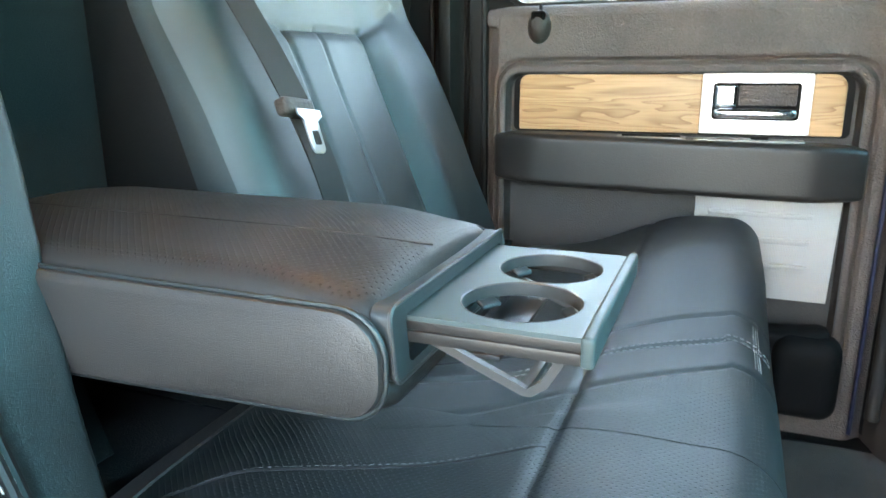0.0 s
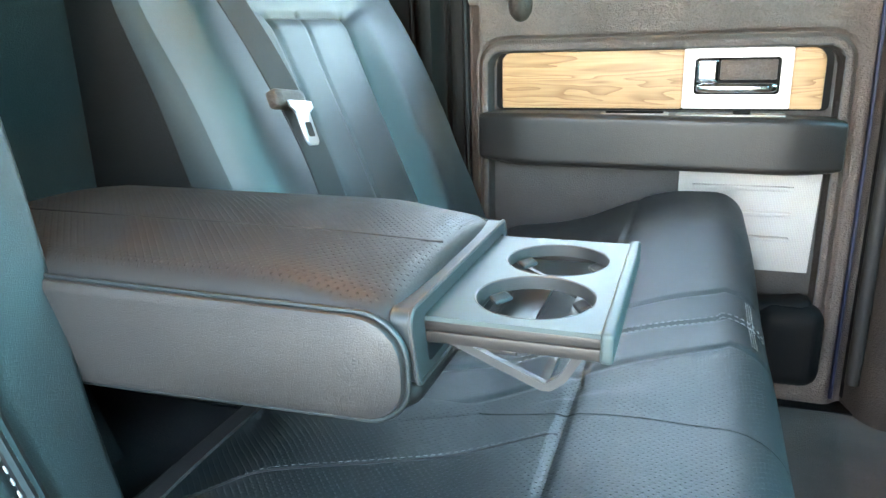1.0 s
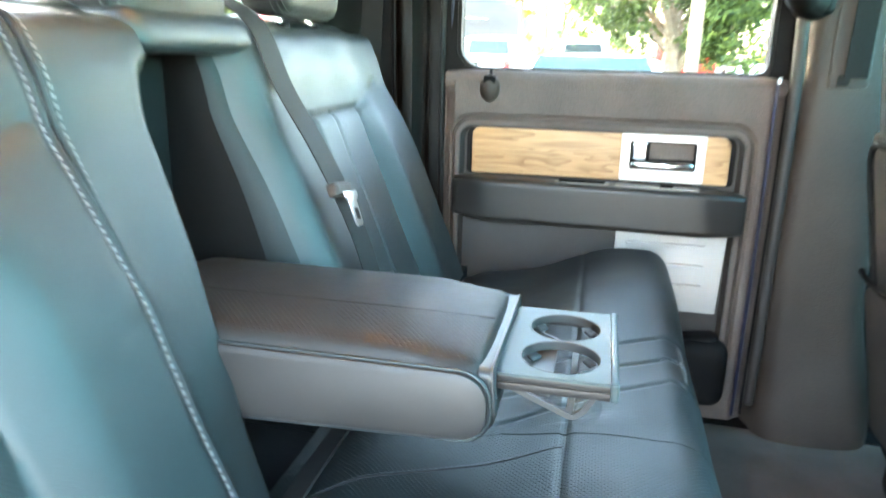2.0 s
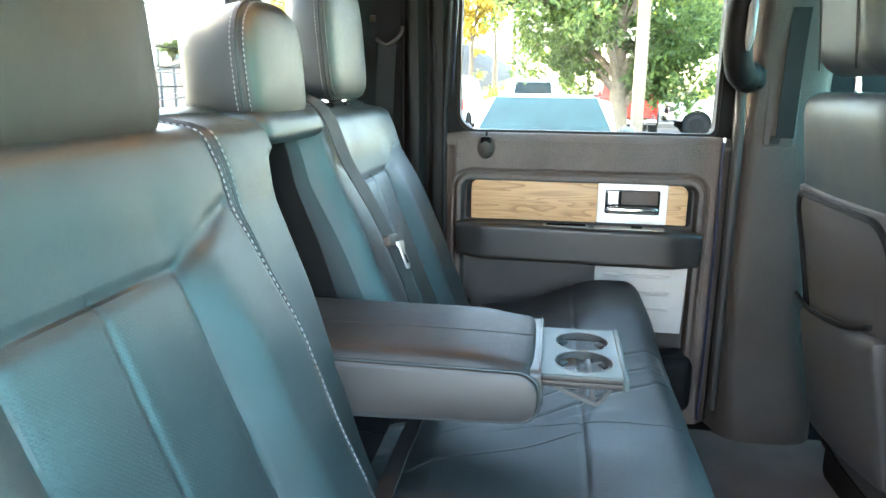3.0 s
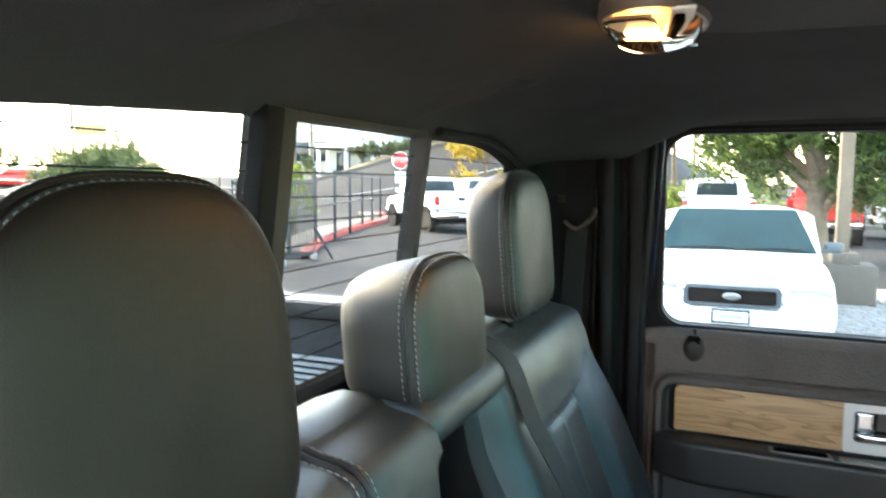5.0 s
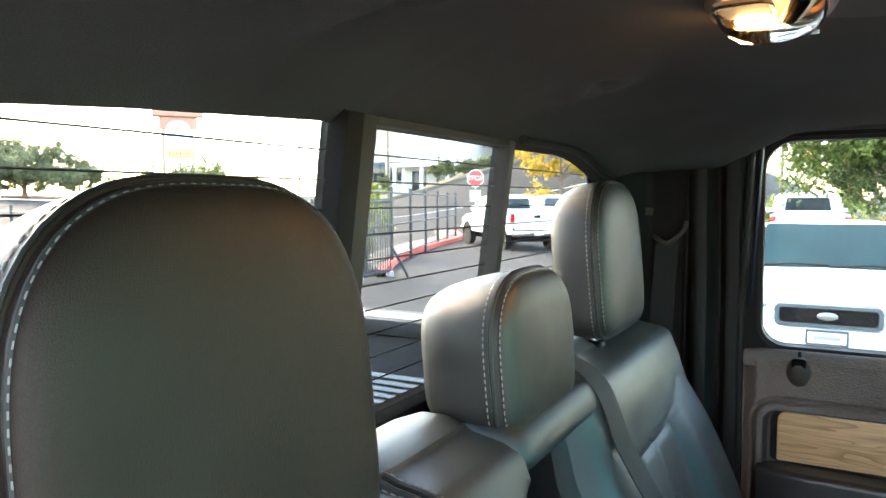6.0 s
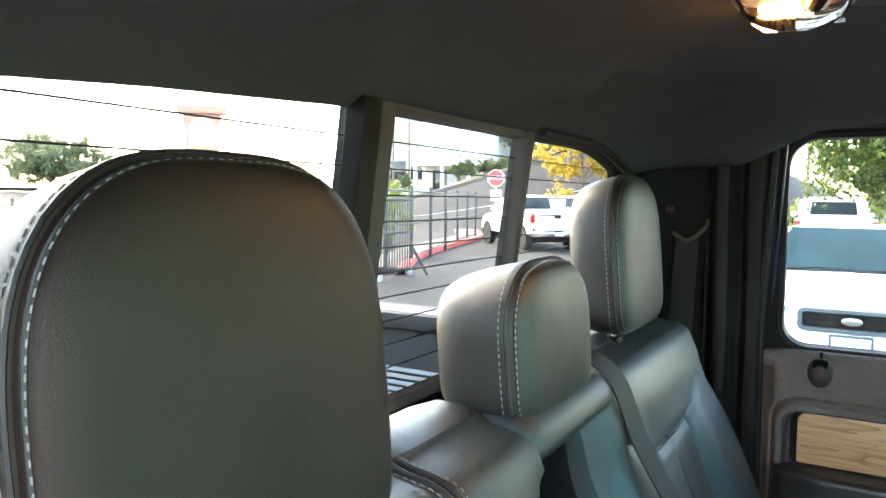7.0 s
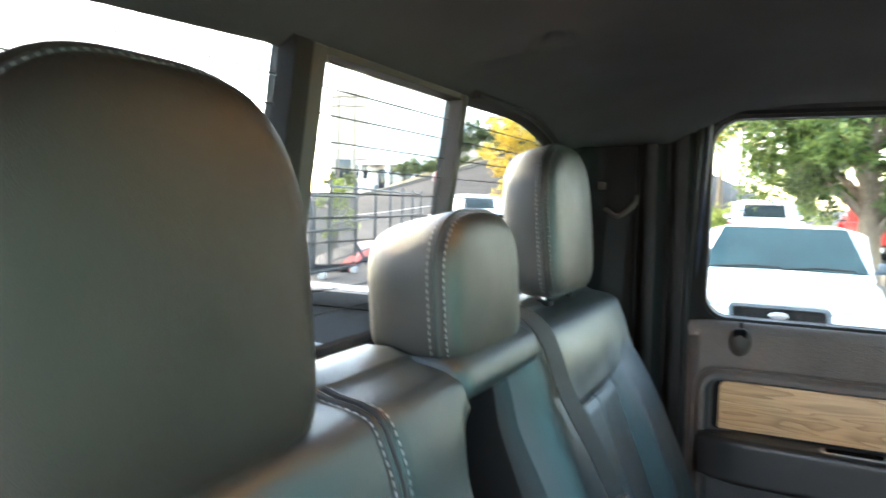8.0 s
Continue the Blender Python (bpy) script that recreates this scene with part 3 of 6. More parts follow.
GREEN_GLASS = solar_glass("green_solar_glass", (0.63, 0.92, 0.90))
SIDE_GLASS = solar_glass("pale_green_side_glass", (0.66, 0.74, 0.75))
DOOR_GLASS = glass("lightly_tinted_glass", (0.56, 0.585, 0.56))
TINTED = glass("tinted_rear_glass", (0.52, 0.545, 0.525))
SILL_CLOTH = surface("black_felt_sill", (0.008, 0.008, 0.008), 0.98, 0.2, 500, 0.5, gloss=0.0)
GREY_FRAME = surface("grey_window_frame_paint", (0.029, 0.0265, 0.0245), 0.6, 0.1, 500, 0.2, gloss=0.2)
build_floor()
build_ceiling()
build_rear_wall()
build_far_side()
build_near_side()


# ---- the far rear door ----
def build_door():
    door = tagged(empty("door_1", (0.4, 0.82, 0.03)), "closed charcoal rear door with light wood panel and silver trim", "door", kind="structure")
    def add(name, bm, mat, label="", parent=None, smooth=True):
        return part(name, bm, mat, parent or door, label, smooth)
    n = 10
    glass_edge = shift(outline(0.645, 0.425, (0.045, 0.06, 0.05, 0.02), n), 0.4085, 1.0055)
    whole = shift(outline(0.712, 1.23, (0.05, 0.08, 0.03, 0.03), n), 0.413, 0.65)
    add("door_shell", ring_slab(whole, glass_edge, 0.0, 0.055, side(0.862)), TRIM_DARK)
    # rubber round the glass, and the pane
    inner = shift(outline(0.630, 0.410, (0.04, 0.055, 0.045, 0.016), n), 0.4085, 1.0055)
    add("glass_seal", ring_slab(glass_edge, inner, 0.01, 0.052, side(0.862)), RUBBER)
    add("window_pane", slab(inner, 0.022, 0.026, side(0.862)), DOOR_GLASS)
    # soft ledge under the window
    def ledge(p):
        return Vector((0.413 + p.x, 0.802 + p.y, 0.777 + p.z - 0.012 * smoothstep(0.0, -0.02, p.y)))
    add("window_ledge", pad(0.352, 0.018, 0.018, 0.016, 12, ledge), TRIM, "soft-edged ledge under the window")
    # upper door panel, bulging a little into the cab
    us = spread(0.062, 0.765, 90, (0.083, 0.105, 0.717, 0.695, 0.07, 0.757), 0.016, 14)
    vs = spread(0.035, 0.775, 90, (0.085, 0.107, 0.697, 0.675), 0.016, 14)
    def inset(x, z):
        qx, qz = abs(x - 0.40) - 0.317 + 0.05, abs(z - 0.391) - 0.306 + 0.05
        return 0.05 - math.hypot(max(qx, 0), max(qz, 0)) - min(max(qx, qz), 0)
    def skin(x, z):
        ex = min(x - 0.062, 0.765 - x)
        y = 0.806 - 0.022 * smoothstep(0, 0.03, ex)
        # a groove round the border, and the step down into the field
        din = inset(x, z)
        y += 0.007 * math.exp(-((din / 0.0045) ** 2)) - 0.004 * smoothstep(0.0, 0.012, din) + 0.020 * smoothstep(0.020, 0.028, din)
        return Vector((x, y, z))
    made = patchwork(us, vs, skin, lambda u, v: "field" if inset(u, v) > 0.018 else "border", ["border", "field"])
    for key, bm in made.items():
        bmesh.ops.reverse_faces(bm, faces=bm.faces[:])
        add("door_panel" if key == "border" else "door_field", bm, TRIM if key == "border" else FIELD, "" if key == "border" else "darker sunken field of the door panel")
    # wood and the silver plate of the handle
    back = shift(outline(0.566, 0.110, (0.03, 0.03, 0.01, 0.01), 8), 0.4, 0.6255)
    add("wood_recess", slab(back, 0.0, 0.006, side(0.800)), TRIM_DARK, "black recess round the wood")
    for x0, x1, radii in ((0.130, 0.4515, (0.003, 0.018, 0.004, 0.003)), (0.6225, 0.671, (0.022, 0.003, 0.003, 0.004))):
        loop = shift(outline(x1 - x0, 0.1, radii, 8), (x0 + x1) / 2, 0.6235)
        add("wood_panel", slab(loop, 0.0, 0.016, side(0.802), 0.002), WOOD, "light figured wood veneer")
    plate = shift(outline(0.1705, 0.1, 0.004, 8), 0.537, 0.6245)
    hole = shift(outline(0.140, 0.066, 0.008, 8), 0.5375, 0.6285)
    add("handle_plate", ring_slab(plate, hole, 0.0, 0.018, side(0.802)), SATIN, "satin silver plate round the handle")
    rim = shift(outline(0.136, 0.062, 0.007, 8), 0.5375, 0.6285)
    add("handle_rim", ring_slab(hole, rim, 0.002, 0.0185, side(0.802)), STEEL)
    add("handle_cup", box(0.469, 0.606, 0.8015, 0.806, 0.598, 0.66), TRIM_DARK)
    handle = add("door_handle", pad(0.0645, 0.010, 0.0085, 0.008, 10, lambda p: Vector((0.5375 + p.x, 0.790 + p.y - 0.004 * math.cos(p.x * 20), 0.609 + p.z))), CHROME, "chrome pull lever")
    lock = pad(0.018, 0.006, 0.020, 0.004, 8, lambda p: Vector((0.4905 + p.x, 0.793 + p.y, 0.6375 + p.z)))
    add("lock_tab", lock, DARK_CHROME, "chrome lock tab")
    add("handle_back", box(0.511, 0.6, 0.790, 0.80, 0.622, 0.655, 0.002), TRIM)
    # padded armrest
    def arm(p):
        end = smoothstep(0.22, 0.309, abs(p.x))
        droop = 0.004 * (p.x / 0.3)
        return Vector((0.4005 + p.x, 0.762 + p.y + 0.02 * end * (1 if p.y < 0 else 0), 0.5205 + p.z * (1 - 0.08 * end) - droop))
    rest = add("armrest", pad(0.309, 0.036, 0.047, 0.012, 22, arm), ARM_SKIN, "padded charcoal armrest")
    add("grip_cup", slab(shift(outline(0.115, 0.034, 0.008, 6), 0.375, 0.0), 0, 0.003, lambda a, b, d: (a, 0.757 + b, 0.5665 + d), 0.001), GRIP, "pull-cup insert in the armrest")
    # raised black plate that paints the darkness inside the pull cup
    add("grip_shade", slab(shift(outline(0.098, 0.022, 0.006, 6), 0.375, 0.0), 0, 0.0045, lambda a, b, d: (a, 0.757 + b, 0.5665 + d)), HOLE)
    add("switch_plate", slab(shift(outline(0.17, 0.036, 0.009, 6), 0.53, 0.0), 0, 0.003, lambda a, b, d: (a, 0.757 + b, 0.5655 + d), 0.001), GRIP, "window switch plate")
    add("window_switch", box(0.535, 0.562, 0.750, 0.764, 0.567, 0.575, 0.002), TRIM_DARK)
    # silver lower panel with three ribs
    loop = [(0.456, 0.482), (0.456, 0.335), (0.462, 0.288), (0.681, 0.288), (0.687, 0.482)]
    add("silver_panel", slab(loop, 0.0, 0.012, side(0.800), 0.002), RIBBED, "silver woven-look lower panel")
    for z in (0.438, 0.393, 0.348):
        add("panel_rib", pad(0.083, 0.0055, 0.0045, 0.003, 8, lambda p, z=z: Vector((0.562 + p.x, 0.7875 + p.y, z + p.z))), RIBBED)
    # pocket at the foot of the door
    def pocket(p):
        sag = 0.03 * smoothstep(0.05, 0.12, p.z) * math.exp(-(((p.x - 0.2) / 0.07) ** 2))
        return Vector((0.40 + p.x, 0.755 + p.y + 0.02 * smoothstep(0.0, -0.1, p.z), 0.178 + p.z - sag))
    add("map_pocket", pad(0.29, 0.028, 0.086, 0.022, 22, pocket), TRIM_DARK, "black moulded map pocket")
    add("bottle_holder", pad(0.055, 0.034, 0.075, 0.03, 12, lambda p: Vector((0.655 + p.x, 0.742 + p.y, 0.172 + p.z))), TRIM_DARK, "rounded bottle holder")
    # small dark catch under the window
    bm = bmesh.new()
    rows = []
    for a in np.linspace(0.05, 0.5 * math.pi, 9):
        rows.append([bm.verts.new((0.165 + 0.0225 * math.sin(a) * math.cos(b), 0.788 - 0.024 * math.cos(a), 0.757 + 0.030 * math.sin(a) * math.sin(b))) for b in np.linspace(0, 2 * math.pi, 24, endpoint=False)])
    grid_faces(bm, rows, close_v=True)
    bm.faces.new(rows[0])
    bmesh.ops.recalc_face_normals(bm, faces=bm.faces[:])
    knob = add("lock_catch", bm, PILLAR, "small dark domed catch under the window")
    add("catch_slot", pad(0.013, 0.006, 0.012, 0.005, 8, lambda p: Vector((0.165 + p.x, 0.774 + p.y, 0.772 + p.z))), HOLE, parent=knob)
    add("lock_pin", tube([(0.166, 0.785, 0.775), (0.166, 0.787, 0.797)], [0.004, 0.003], 8), RUBBER)


DARK_CHROME = surface("dark_chrome", (0.30, 0.32, 0.34), 0.12, 0.03, relief=0, metallic=1.0)
FIELD = surface("dark_moulded_field", (0.034, 0.029, 0.0265), 0.5, 0.3, 330, 0.8, 0.0016, gloss=0.4)
ARM_SKIN = surface("soft_dark_armrest_skin", (0.016, 0.0145, 0.0135), 0.4, 0.25, 480, 0.5, 0.0008, gloss=0.4)
GRIP = surface("grey_switch_plate", (0.22, 0.195, 0.17), 0.4, 0.1, 600, 0.1)
# glossless black that stands for the shade inside small recesses
HOLE = surface("recess_shade_black", (0.004, 0.004, 0.004), 0.9, 0.1, relief=0, gloss=0.02)
build_door()


# ---- rear seats ----
def back(y, s, d):
    """A point of the leaning backrest: y across, s up the slope from the seat, d out of its face."""
    return Vector((0.129 - 0.371 * s + 0.928 * d, y, 0.38 + 0.928 * s + 0.371 * d))


def line_dist(p, pts):
    """The distance of a point from a line of points, in the plane."""
    best = 9.0
    for (ax, ay), (bx, by) in zip(pts, pts[1:]):
        vx, vy = bx - ax, by - ay
        t = min(max(((p[0] - ax) * vx + (p[1] - ay) * vy) / (vx * vx + vy * vy), 0), 1)
        best = min(best, math.hypot(p[0] - ax - t * vx, p[1] - ay - t * vy))
    return best


def build_backrest(seat, y0, y1, ins, kinks, seams, piped=None, hinge=None):
    """One half of the backrest between y0 and y1: an upper pad, a perforated middle and bolsters.
    ins: the sides of the middle; kinks: where the upper pad's lower edge turns up; piped: the stitched joint of the narrow centre strip."""
    top = 0.528
    low = [(kinks[0], 0.424), (ins[0], 0.382), (ins[1], 0.382), (kinks[1], 0.424)]
    sides = [[(ins[0], 0.0), (ins[0], 0.382)], [(ins[1], 0.0), (ins[1], 0.382)]]
    def region(y, s):
        if piped is not None and (y > piped if piped > (y0 + y1) / 2 else y < piped):
            return "strip"
        return "insert" if ins[0] < y < ins[1] and s < 0.382 else "cover"
    mid, half = (ins[0] + ins[1]) / 2, (ins[1] - ins[0]) / 2
    def place(y, s):
        edge = min(y - y0, y1 - y)
        soft = 1.0
        if piped is not None and y > piped:
            soft = 1 - smoothstep(0.44, 0.475, s)
        if piped is None and y - y0 < 0.045:
            d = -0.034 * (1 - (y - y0) / 0.045) ** 2.2
        else:
            d = -0.045 * soft * (1 - min(max(edge / 0.032, 0), 1)) ** 2.4
        calm = 1.0 if piped is None else 1 - 0.75 * smoothstep(piped - 0.02, piped + 0.03, y)
        inner = 0.55 if piped is None and y < mid else 1.0
        d += 0.026 * calm * inner * smoothstep(half * 0.9, half + 0.055 + 0.05 * (1 - inner), abs(y - mid)) * smoothstep(0.5, 0.25, s)
        d += 0.010 * smoothstep(0.40, 0.47, s) - 0.05 * smoothstep(top - 0.04, top + 0.015, s) ** 2
        d += groove(line_dist((y, s), low), 0.009, 0.0042)
        for line in sides:
            d += groove(line_dist((y, s), line), 0.006, 0.0028)
        for k in seams:
            if s < 0.39:
                d += groove(y - k, 0.004, 0.0024)
        if piped is not None:
            d += groove(y - piped, 0.012, 0.006)
        if region(y, s) == "insert":
            d += 0.004 * math.cos((y - mid) / half * 1.2) + 0.0018 * noise.noise((y * 14, s * 14, 3))
        else:
            d += 0.003 * noise.noise((y * 10, s * 10, 1))
        if piped is not None and y > piped:
            # the centre strip narrows towards the seat
            y = piped + (y - piped) * float(np.interp(s, (0.0, 0.1, 0.27, 0.45, 0.6), (0.42, 0.52, 0.76, 1.0, 1.0)))
        return back(y, s, d)
    ys = spread(y0, y1, 64, list(ins) + list(seams) + list(kinks) + ([piped] if piped is not None else []) + [y0 + 0.02, y1 - 0.02])
    ss = spread(0.0, top + 0.015, 56, [0.382, 0.424, top])
    names = ["cover", "insert"] + (["strip"] if piped is not None else [])
    made = patchwork(ys, ss, place, region, names)
    labels = {"cover": "smooth leather upper pad and side bolsters", "insert": "perforated middle panel", "strip": "narrow leather centre strip"}
    for key, bm in made.items():
        bmesh.ops.reverse_faces(bm, faces=bm.faces[:])
        bmesh.ops.recalc_face_normals(bm, faces=bm.faces[:])
        part("backrest_" + key, bm, LEATHER_BACK if key == "insert" else LEATHER, seat, labels[key])
    # the shell behind: sides, top and back
    rim = [(place(y, top + 0.015), y, top + 0.015) for y in ys]
    bm = bmesh.new()
    rows = []
    for k, dd in enumerate((0.0, 0.02, 0.05, 0.085)):
        lift = (0.0, 0.008, 0.010, 0.0)[k]
        rows.append([bm.verts.new(p + Vector((-dd, 0, lift - dd * 0.1))) for p, y, s in rim])
    grid_faces(bm, rows)
    bmesh.ops.recalc_face_normals(bm, faces=bm.faces[:])
    part("backrest_top", bm, LEATHER, seat)
    # flanks turn near black towards the rear, painting in the niche's shade
    for y in (y0, y1):
        flanks = (bmesh.new(), bmesh.new())
        col = [[], []]
        for k, out in ((0.0, 0.0), (0.05, 0.005), (0.12, 0.010), (0.22, 0.013), (0.4, 0.014), (0.7, 0.010), (1.0, 0.004)):
            push = Vector((0, -out if y == y0 else out, 0)) * (1.0 if piped is None else 0.3)
            for far, flank in enumerate(flanks):
                if (k <= 0.22, k >= 0.22)[far]:
                    col[far].append([flank.verts.new(place(y, s).lerp(Vector((min(-0.145, place(y, s).x - 0.02), y, place(y, s).z)), k) + push) for s in ss])
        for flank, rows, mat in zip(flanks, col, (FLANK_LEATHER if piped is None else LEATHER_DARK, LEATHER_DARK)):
            grid_faces(flank, rows)
            bmesh.ops.recalc_face_normals(flank, faces=flank.faces[:])
            part("backrest_side", flank, mat, seat, "side of the backrest, coloured dark as if shaded")
    part("backrest_shell", slab([(y0 + 0.01, 0.0), (y1 - 0.01, 0.0), (y1 - 0.01, top - 0.005), (y0 + 0.01, top - 0.005)], -0.13, -0.09, lambda a, b, d: back(a, b, d)), NICHE, seat, "carpeted back of the seat, darkened as shade")
    # sewn joints
    bm = bmesh.new()
    if piped is not None:
        line = [place(piped, s) for s in np.linspace(0.02, top + 0.012, 60)]
        for off in (-0.0135, -0.0005, 0.0125):
            pts = [place(piped + off, s) + Vector((0.0016, 0, 0.0008)) for s in np.linspace(0.06, top + 0.012, 100)]
            stitches(pts, 0.0052, 0.0030, 0.0009, (0.0003 + 0.0015 * (abs(off) < 0.001), 0, 0.0002), bm)
        part("stitching", bm, THREAD, seat, "pale double stitching", kind="stuff")
        bm2 = bmesh.new()
        for off in (-0.0065, 0.0060):
            tube([place(piped + off, s) + Vector((0.0022, 0, 0.0008)) for s in np.linspace(0.02, top + 0.012, 50)], 0.0042, 8, bm2)
        part("seam_piping", bm2, PIPING, seat)
    else:
        bm.free()
    return place


def build_cushion(seat, y0, y1, seams, raised=None):
    """The seat base between y0 and y1, with the stitched cross bands at the given places."""
    def slant(k, x):
        if raised is None:
            return k
        return k + 0.6 * (min(x, 0.53) - 0.53) * smoothstep(y0, 0.11, k) * smoothstep(y1, 0.32, k)
    def height(x, y):
        z = 0.405 + 0.02 * smoothstep(0.30, 0.47, x)
        edge = (y - y0) if raised is None else (y1 - y)
        z -= 0.028 * (1 - min(max(edge / 0.03, 0), 1)) ** 2.2
        z += groove(x - 0.395, 0.005, 0.0028)
        for k in seams:
            z += groove(y - k, 0.005, 0.0028)
        if raised is not None:
            z += 0.025 * smoothstep(raised - 0.05, raised + 0.2, y) * smoothstep(0.15, 0.5, x) - 0.034 * smoothstep(0.46, 0.2, x) * smoothstep(0.2, 0.36, y)
        z += 0.003 * noise.noise((x * 11, y * 11, 5)) - 0.02 * smoothstep(0.2, 0.12, x)
        return z
    xs = spread(0.10, 0.512, 44, [0.395])
    ys = spread(y0, y1, 90, list(seams) + [y0 + 0.012, y1 - 0.012])
    arc = [k / 14 for k in range(1, 15)]
    us = list(xs) + [0.512 + a for a in arc]
    def place(u, v):
        y = slant(v, u)
        if u <= 0.512:
            return Vector((u, y, height(u, v)))
        a = (u - 0.512)
        top = height(0.512, v)
        if a < 0.6:
            ang = a / 0.6 * radians(82)
            return Vector((0.512 + 0.052 * math.sin(ang), y, top - 0.052 * (1 - math.cos(ang))))
        k = (a - 0.6) / 0.4
        return Vector((0.512 + 0.052 * math.sin(radians(82)) + 0.018 * k - 0.03 * k * k, y, top - 0.052 * (1 - math.cos(radians(82))) - 0.20 * k))
    def region(u, y):
        if len(seams) > 1 and seams[0] < y < seams[-1]:
            return "band"
        if raised is not None and y > seams[-1]:
            return "side"
        return "insert"
    made = patchwork(us, ys, place, region, ["insert", "band", "side"])
    for key, bm in made.items():
        if not bm.faces:
            bm.free()
            continue
        bmesh.ops.recalc_face_normals(bm, faces=bm.faces[:])
        part("cushion_" + key, bm, LEATHER_SEAT if key == "insert" else LEATHER, seat, {"insert": "perforated leather seat top", "band": "smooth leather cross band", "side": "smooth raised side of the cushion"}[key])
    part("seat_base", box(0.08, 0.50, y0 + 0.02, y1 - 0.02, 0.12, 0.34, 0.02), TRIM_DARK, seat, "black plastic seat base")
    part("rear_base", box(-0.19, 0.14, y0 + 0.001, y1 - 0.001, 0.30, 0.372), NICHE, seat, "carpeted base behind the cushion, darkened as shade")
    for y in (y0, y1):
        bm = bmesh.new()
        col = [[bm.verts.new(place(u, y) + Vector((0, 0, -dz))) for u in us[:len(xs) + 9]] for dz in (0.0, 0.04, 0.1)]
        grid_faces(bm, col)
        bmesh.ops.recalc_face_normals(bm, faces=bm.faces[:])
        part("cushion_side", bm, LEATHER, seat)
    return place


def headrest_shape(cy, half, z0, z1, x0, x1, depth):
    """The outline of a headrest's face and where its layers lie. Returns place(angle, inset, back)."""
    n = 72
    def edge(k):
        a = 2 * math.pi * k / n
        c, s = math.cos(a), math.sin(a)
        p = 3.3 if s > 0 else 7.0
        r = (abs(c) ** p + abs(s) ** p) ** (-1 / p)
        return r * c, r * s
    def place(k, inset, behind):
        c, s = edge(k)
        y, z = c * (1 - inset), s * (1 - inset)
        zz = (z0 + z1) / 2 + (z1 - z0) / 2 * z - 0.22 * max(behind - 0.02, 0.0) * max(z, 0.0) ** 1.5
        wide = half * (1 - 0.125 * max(z, 0) ** 2 + 0.02 * min(z, 0))
        xx = x0 + (x1 - x0) * (z + 1) / 2
        return Vector((xx - behind, cy + wide * y, zz))
    return n, place


def build_headrest(seat, cy, half, z0, z1, x0, x1, depth, posts, skin=None):
    n, place = headrest_shape(cy, half, z0, z1, x0, x1, depth)
    head = part("headrest_core", slab([(cy - half * 0.6, z0 + 0.03), (cy + half * 0.6, z0 + 0.03), (cy + half * 0.5, z1 - 0.05), (cy - half * 0.5, z1 - 0.05)], x0 - depth * 0.7, x0 - depth * 0.4, lambda a, b, d: (d, a, b)), LEATHER, seat, "padded leather headrest")
    head.name = "headrest"
    # the front panel, domed, then the seam, the side band and the back
    front = [(1.0, -0.010), (0.8, -0.0095), (0.6, -0.008), (0.4, -0.006), (0.25, -0.004), (0.14, -0.001), (0.08, 0.003), (0.05, 0.006), (0.035, 0.010), (0.025, 0.0155)]
    band = [(0.025, 0.0155), (0.012, 0.016), (0.004, 0.021), (0.0, 0.03), (0.0, 0.045), (0.005, depth * 0.6), (0.02, depth * 0.72), (0.05, depth * 0.83), (0.12, depth * 0.93), (0.3, depth * 0.99), (0.6, depth), (1.0, depth)]
    for name, rings in (("front_panel", front), ("side_band", band)):
        bm = bmesh.new()
        rows = [[bm.verts.new(place(k, i, b)) for k in range(n)] for i, b in rings if i < 1.0]
        grid_faces(bm, rows, close_v=True)
        tip = bm.verts.new(place(0, 1.0, rings[0][1] if rings[0][0] == 1.0 else rings[-1][1]))
        last = rows[0] if rings[0][0] == 1.0 else rows[-1]
        for k in range(n):
            bm.faces.new((tip, last[k], last[(k + 1) % n]))
        bmesh.ops.recalc_face_normals(bm, faces=bm.faces[:])
        part(name, bm, skin or SOFT_LEATHER, head)
    bm = bmesh.new()
    for inset, behind in ((0.037, 0.0086), (0.0012, 0.0255)):
        pts = [place(k, inset, behind) for k in np.linspace(0, n, 2 * n + 1)]
        stitches(pts, 0.0046, 0.0026, 0.0007, (0.0002, 0, 0), bm)
    part("stitching", bm, THREAD, head, "pale double stitching", kind="stuff")
    bm = tube([place(k, 0.0052 / half, 0.0098) for k in range(n)], 0.0020, 6, closed=True)
    tube([place(k, 0.008, 0.0185) for k in range(n)], 0.0020, 6, bm, closed=True)
    part("piping", bm, PIPING, head)
    for s in (-1, 1):
        y = cy + s * posts
        part("post", tube([(x0 - depth * 0.5, y, z0 + 0.03), (x0 - depth * 0.45, y, z0 - 0.012), (x0 - depth * 0.45, y, z0 - 0.02)], 0.006, 10), CHROME, head, "chrome post")
        part("post_collar", pad(0.014, 0.014, 0.006, 0.005, 6, lambda p, y=y: p + Vector((x0 - depth * 0.45, y, z0 - 0.012))), TRIM_DARK, head)
    return head


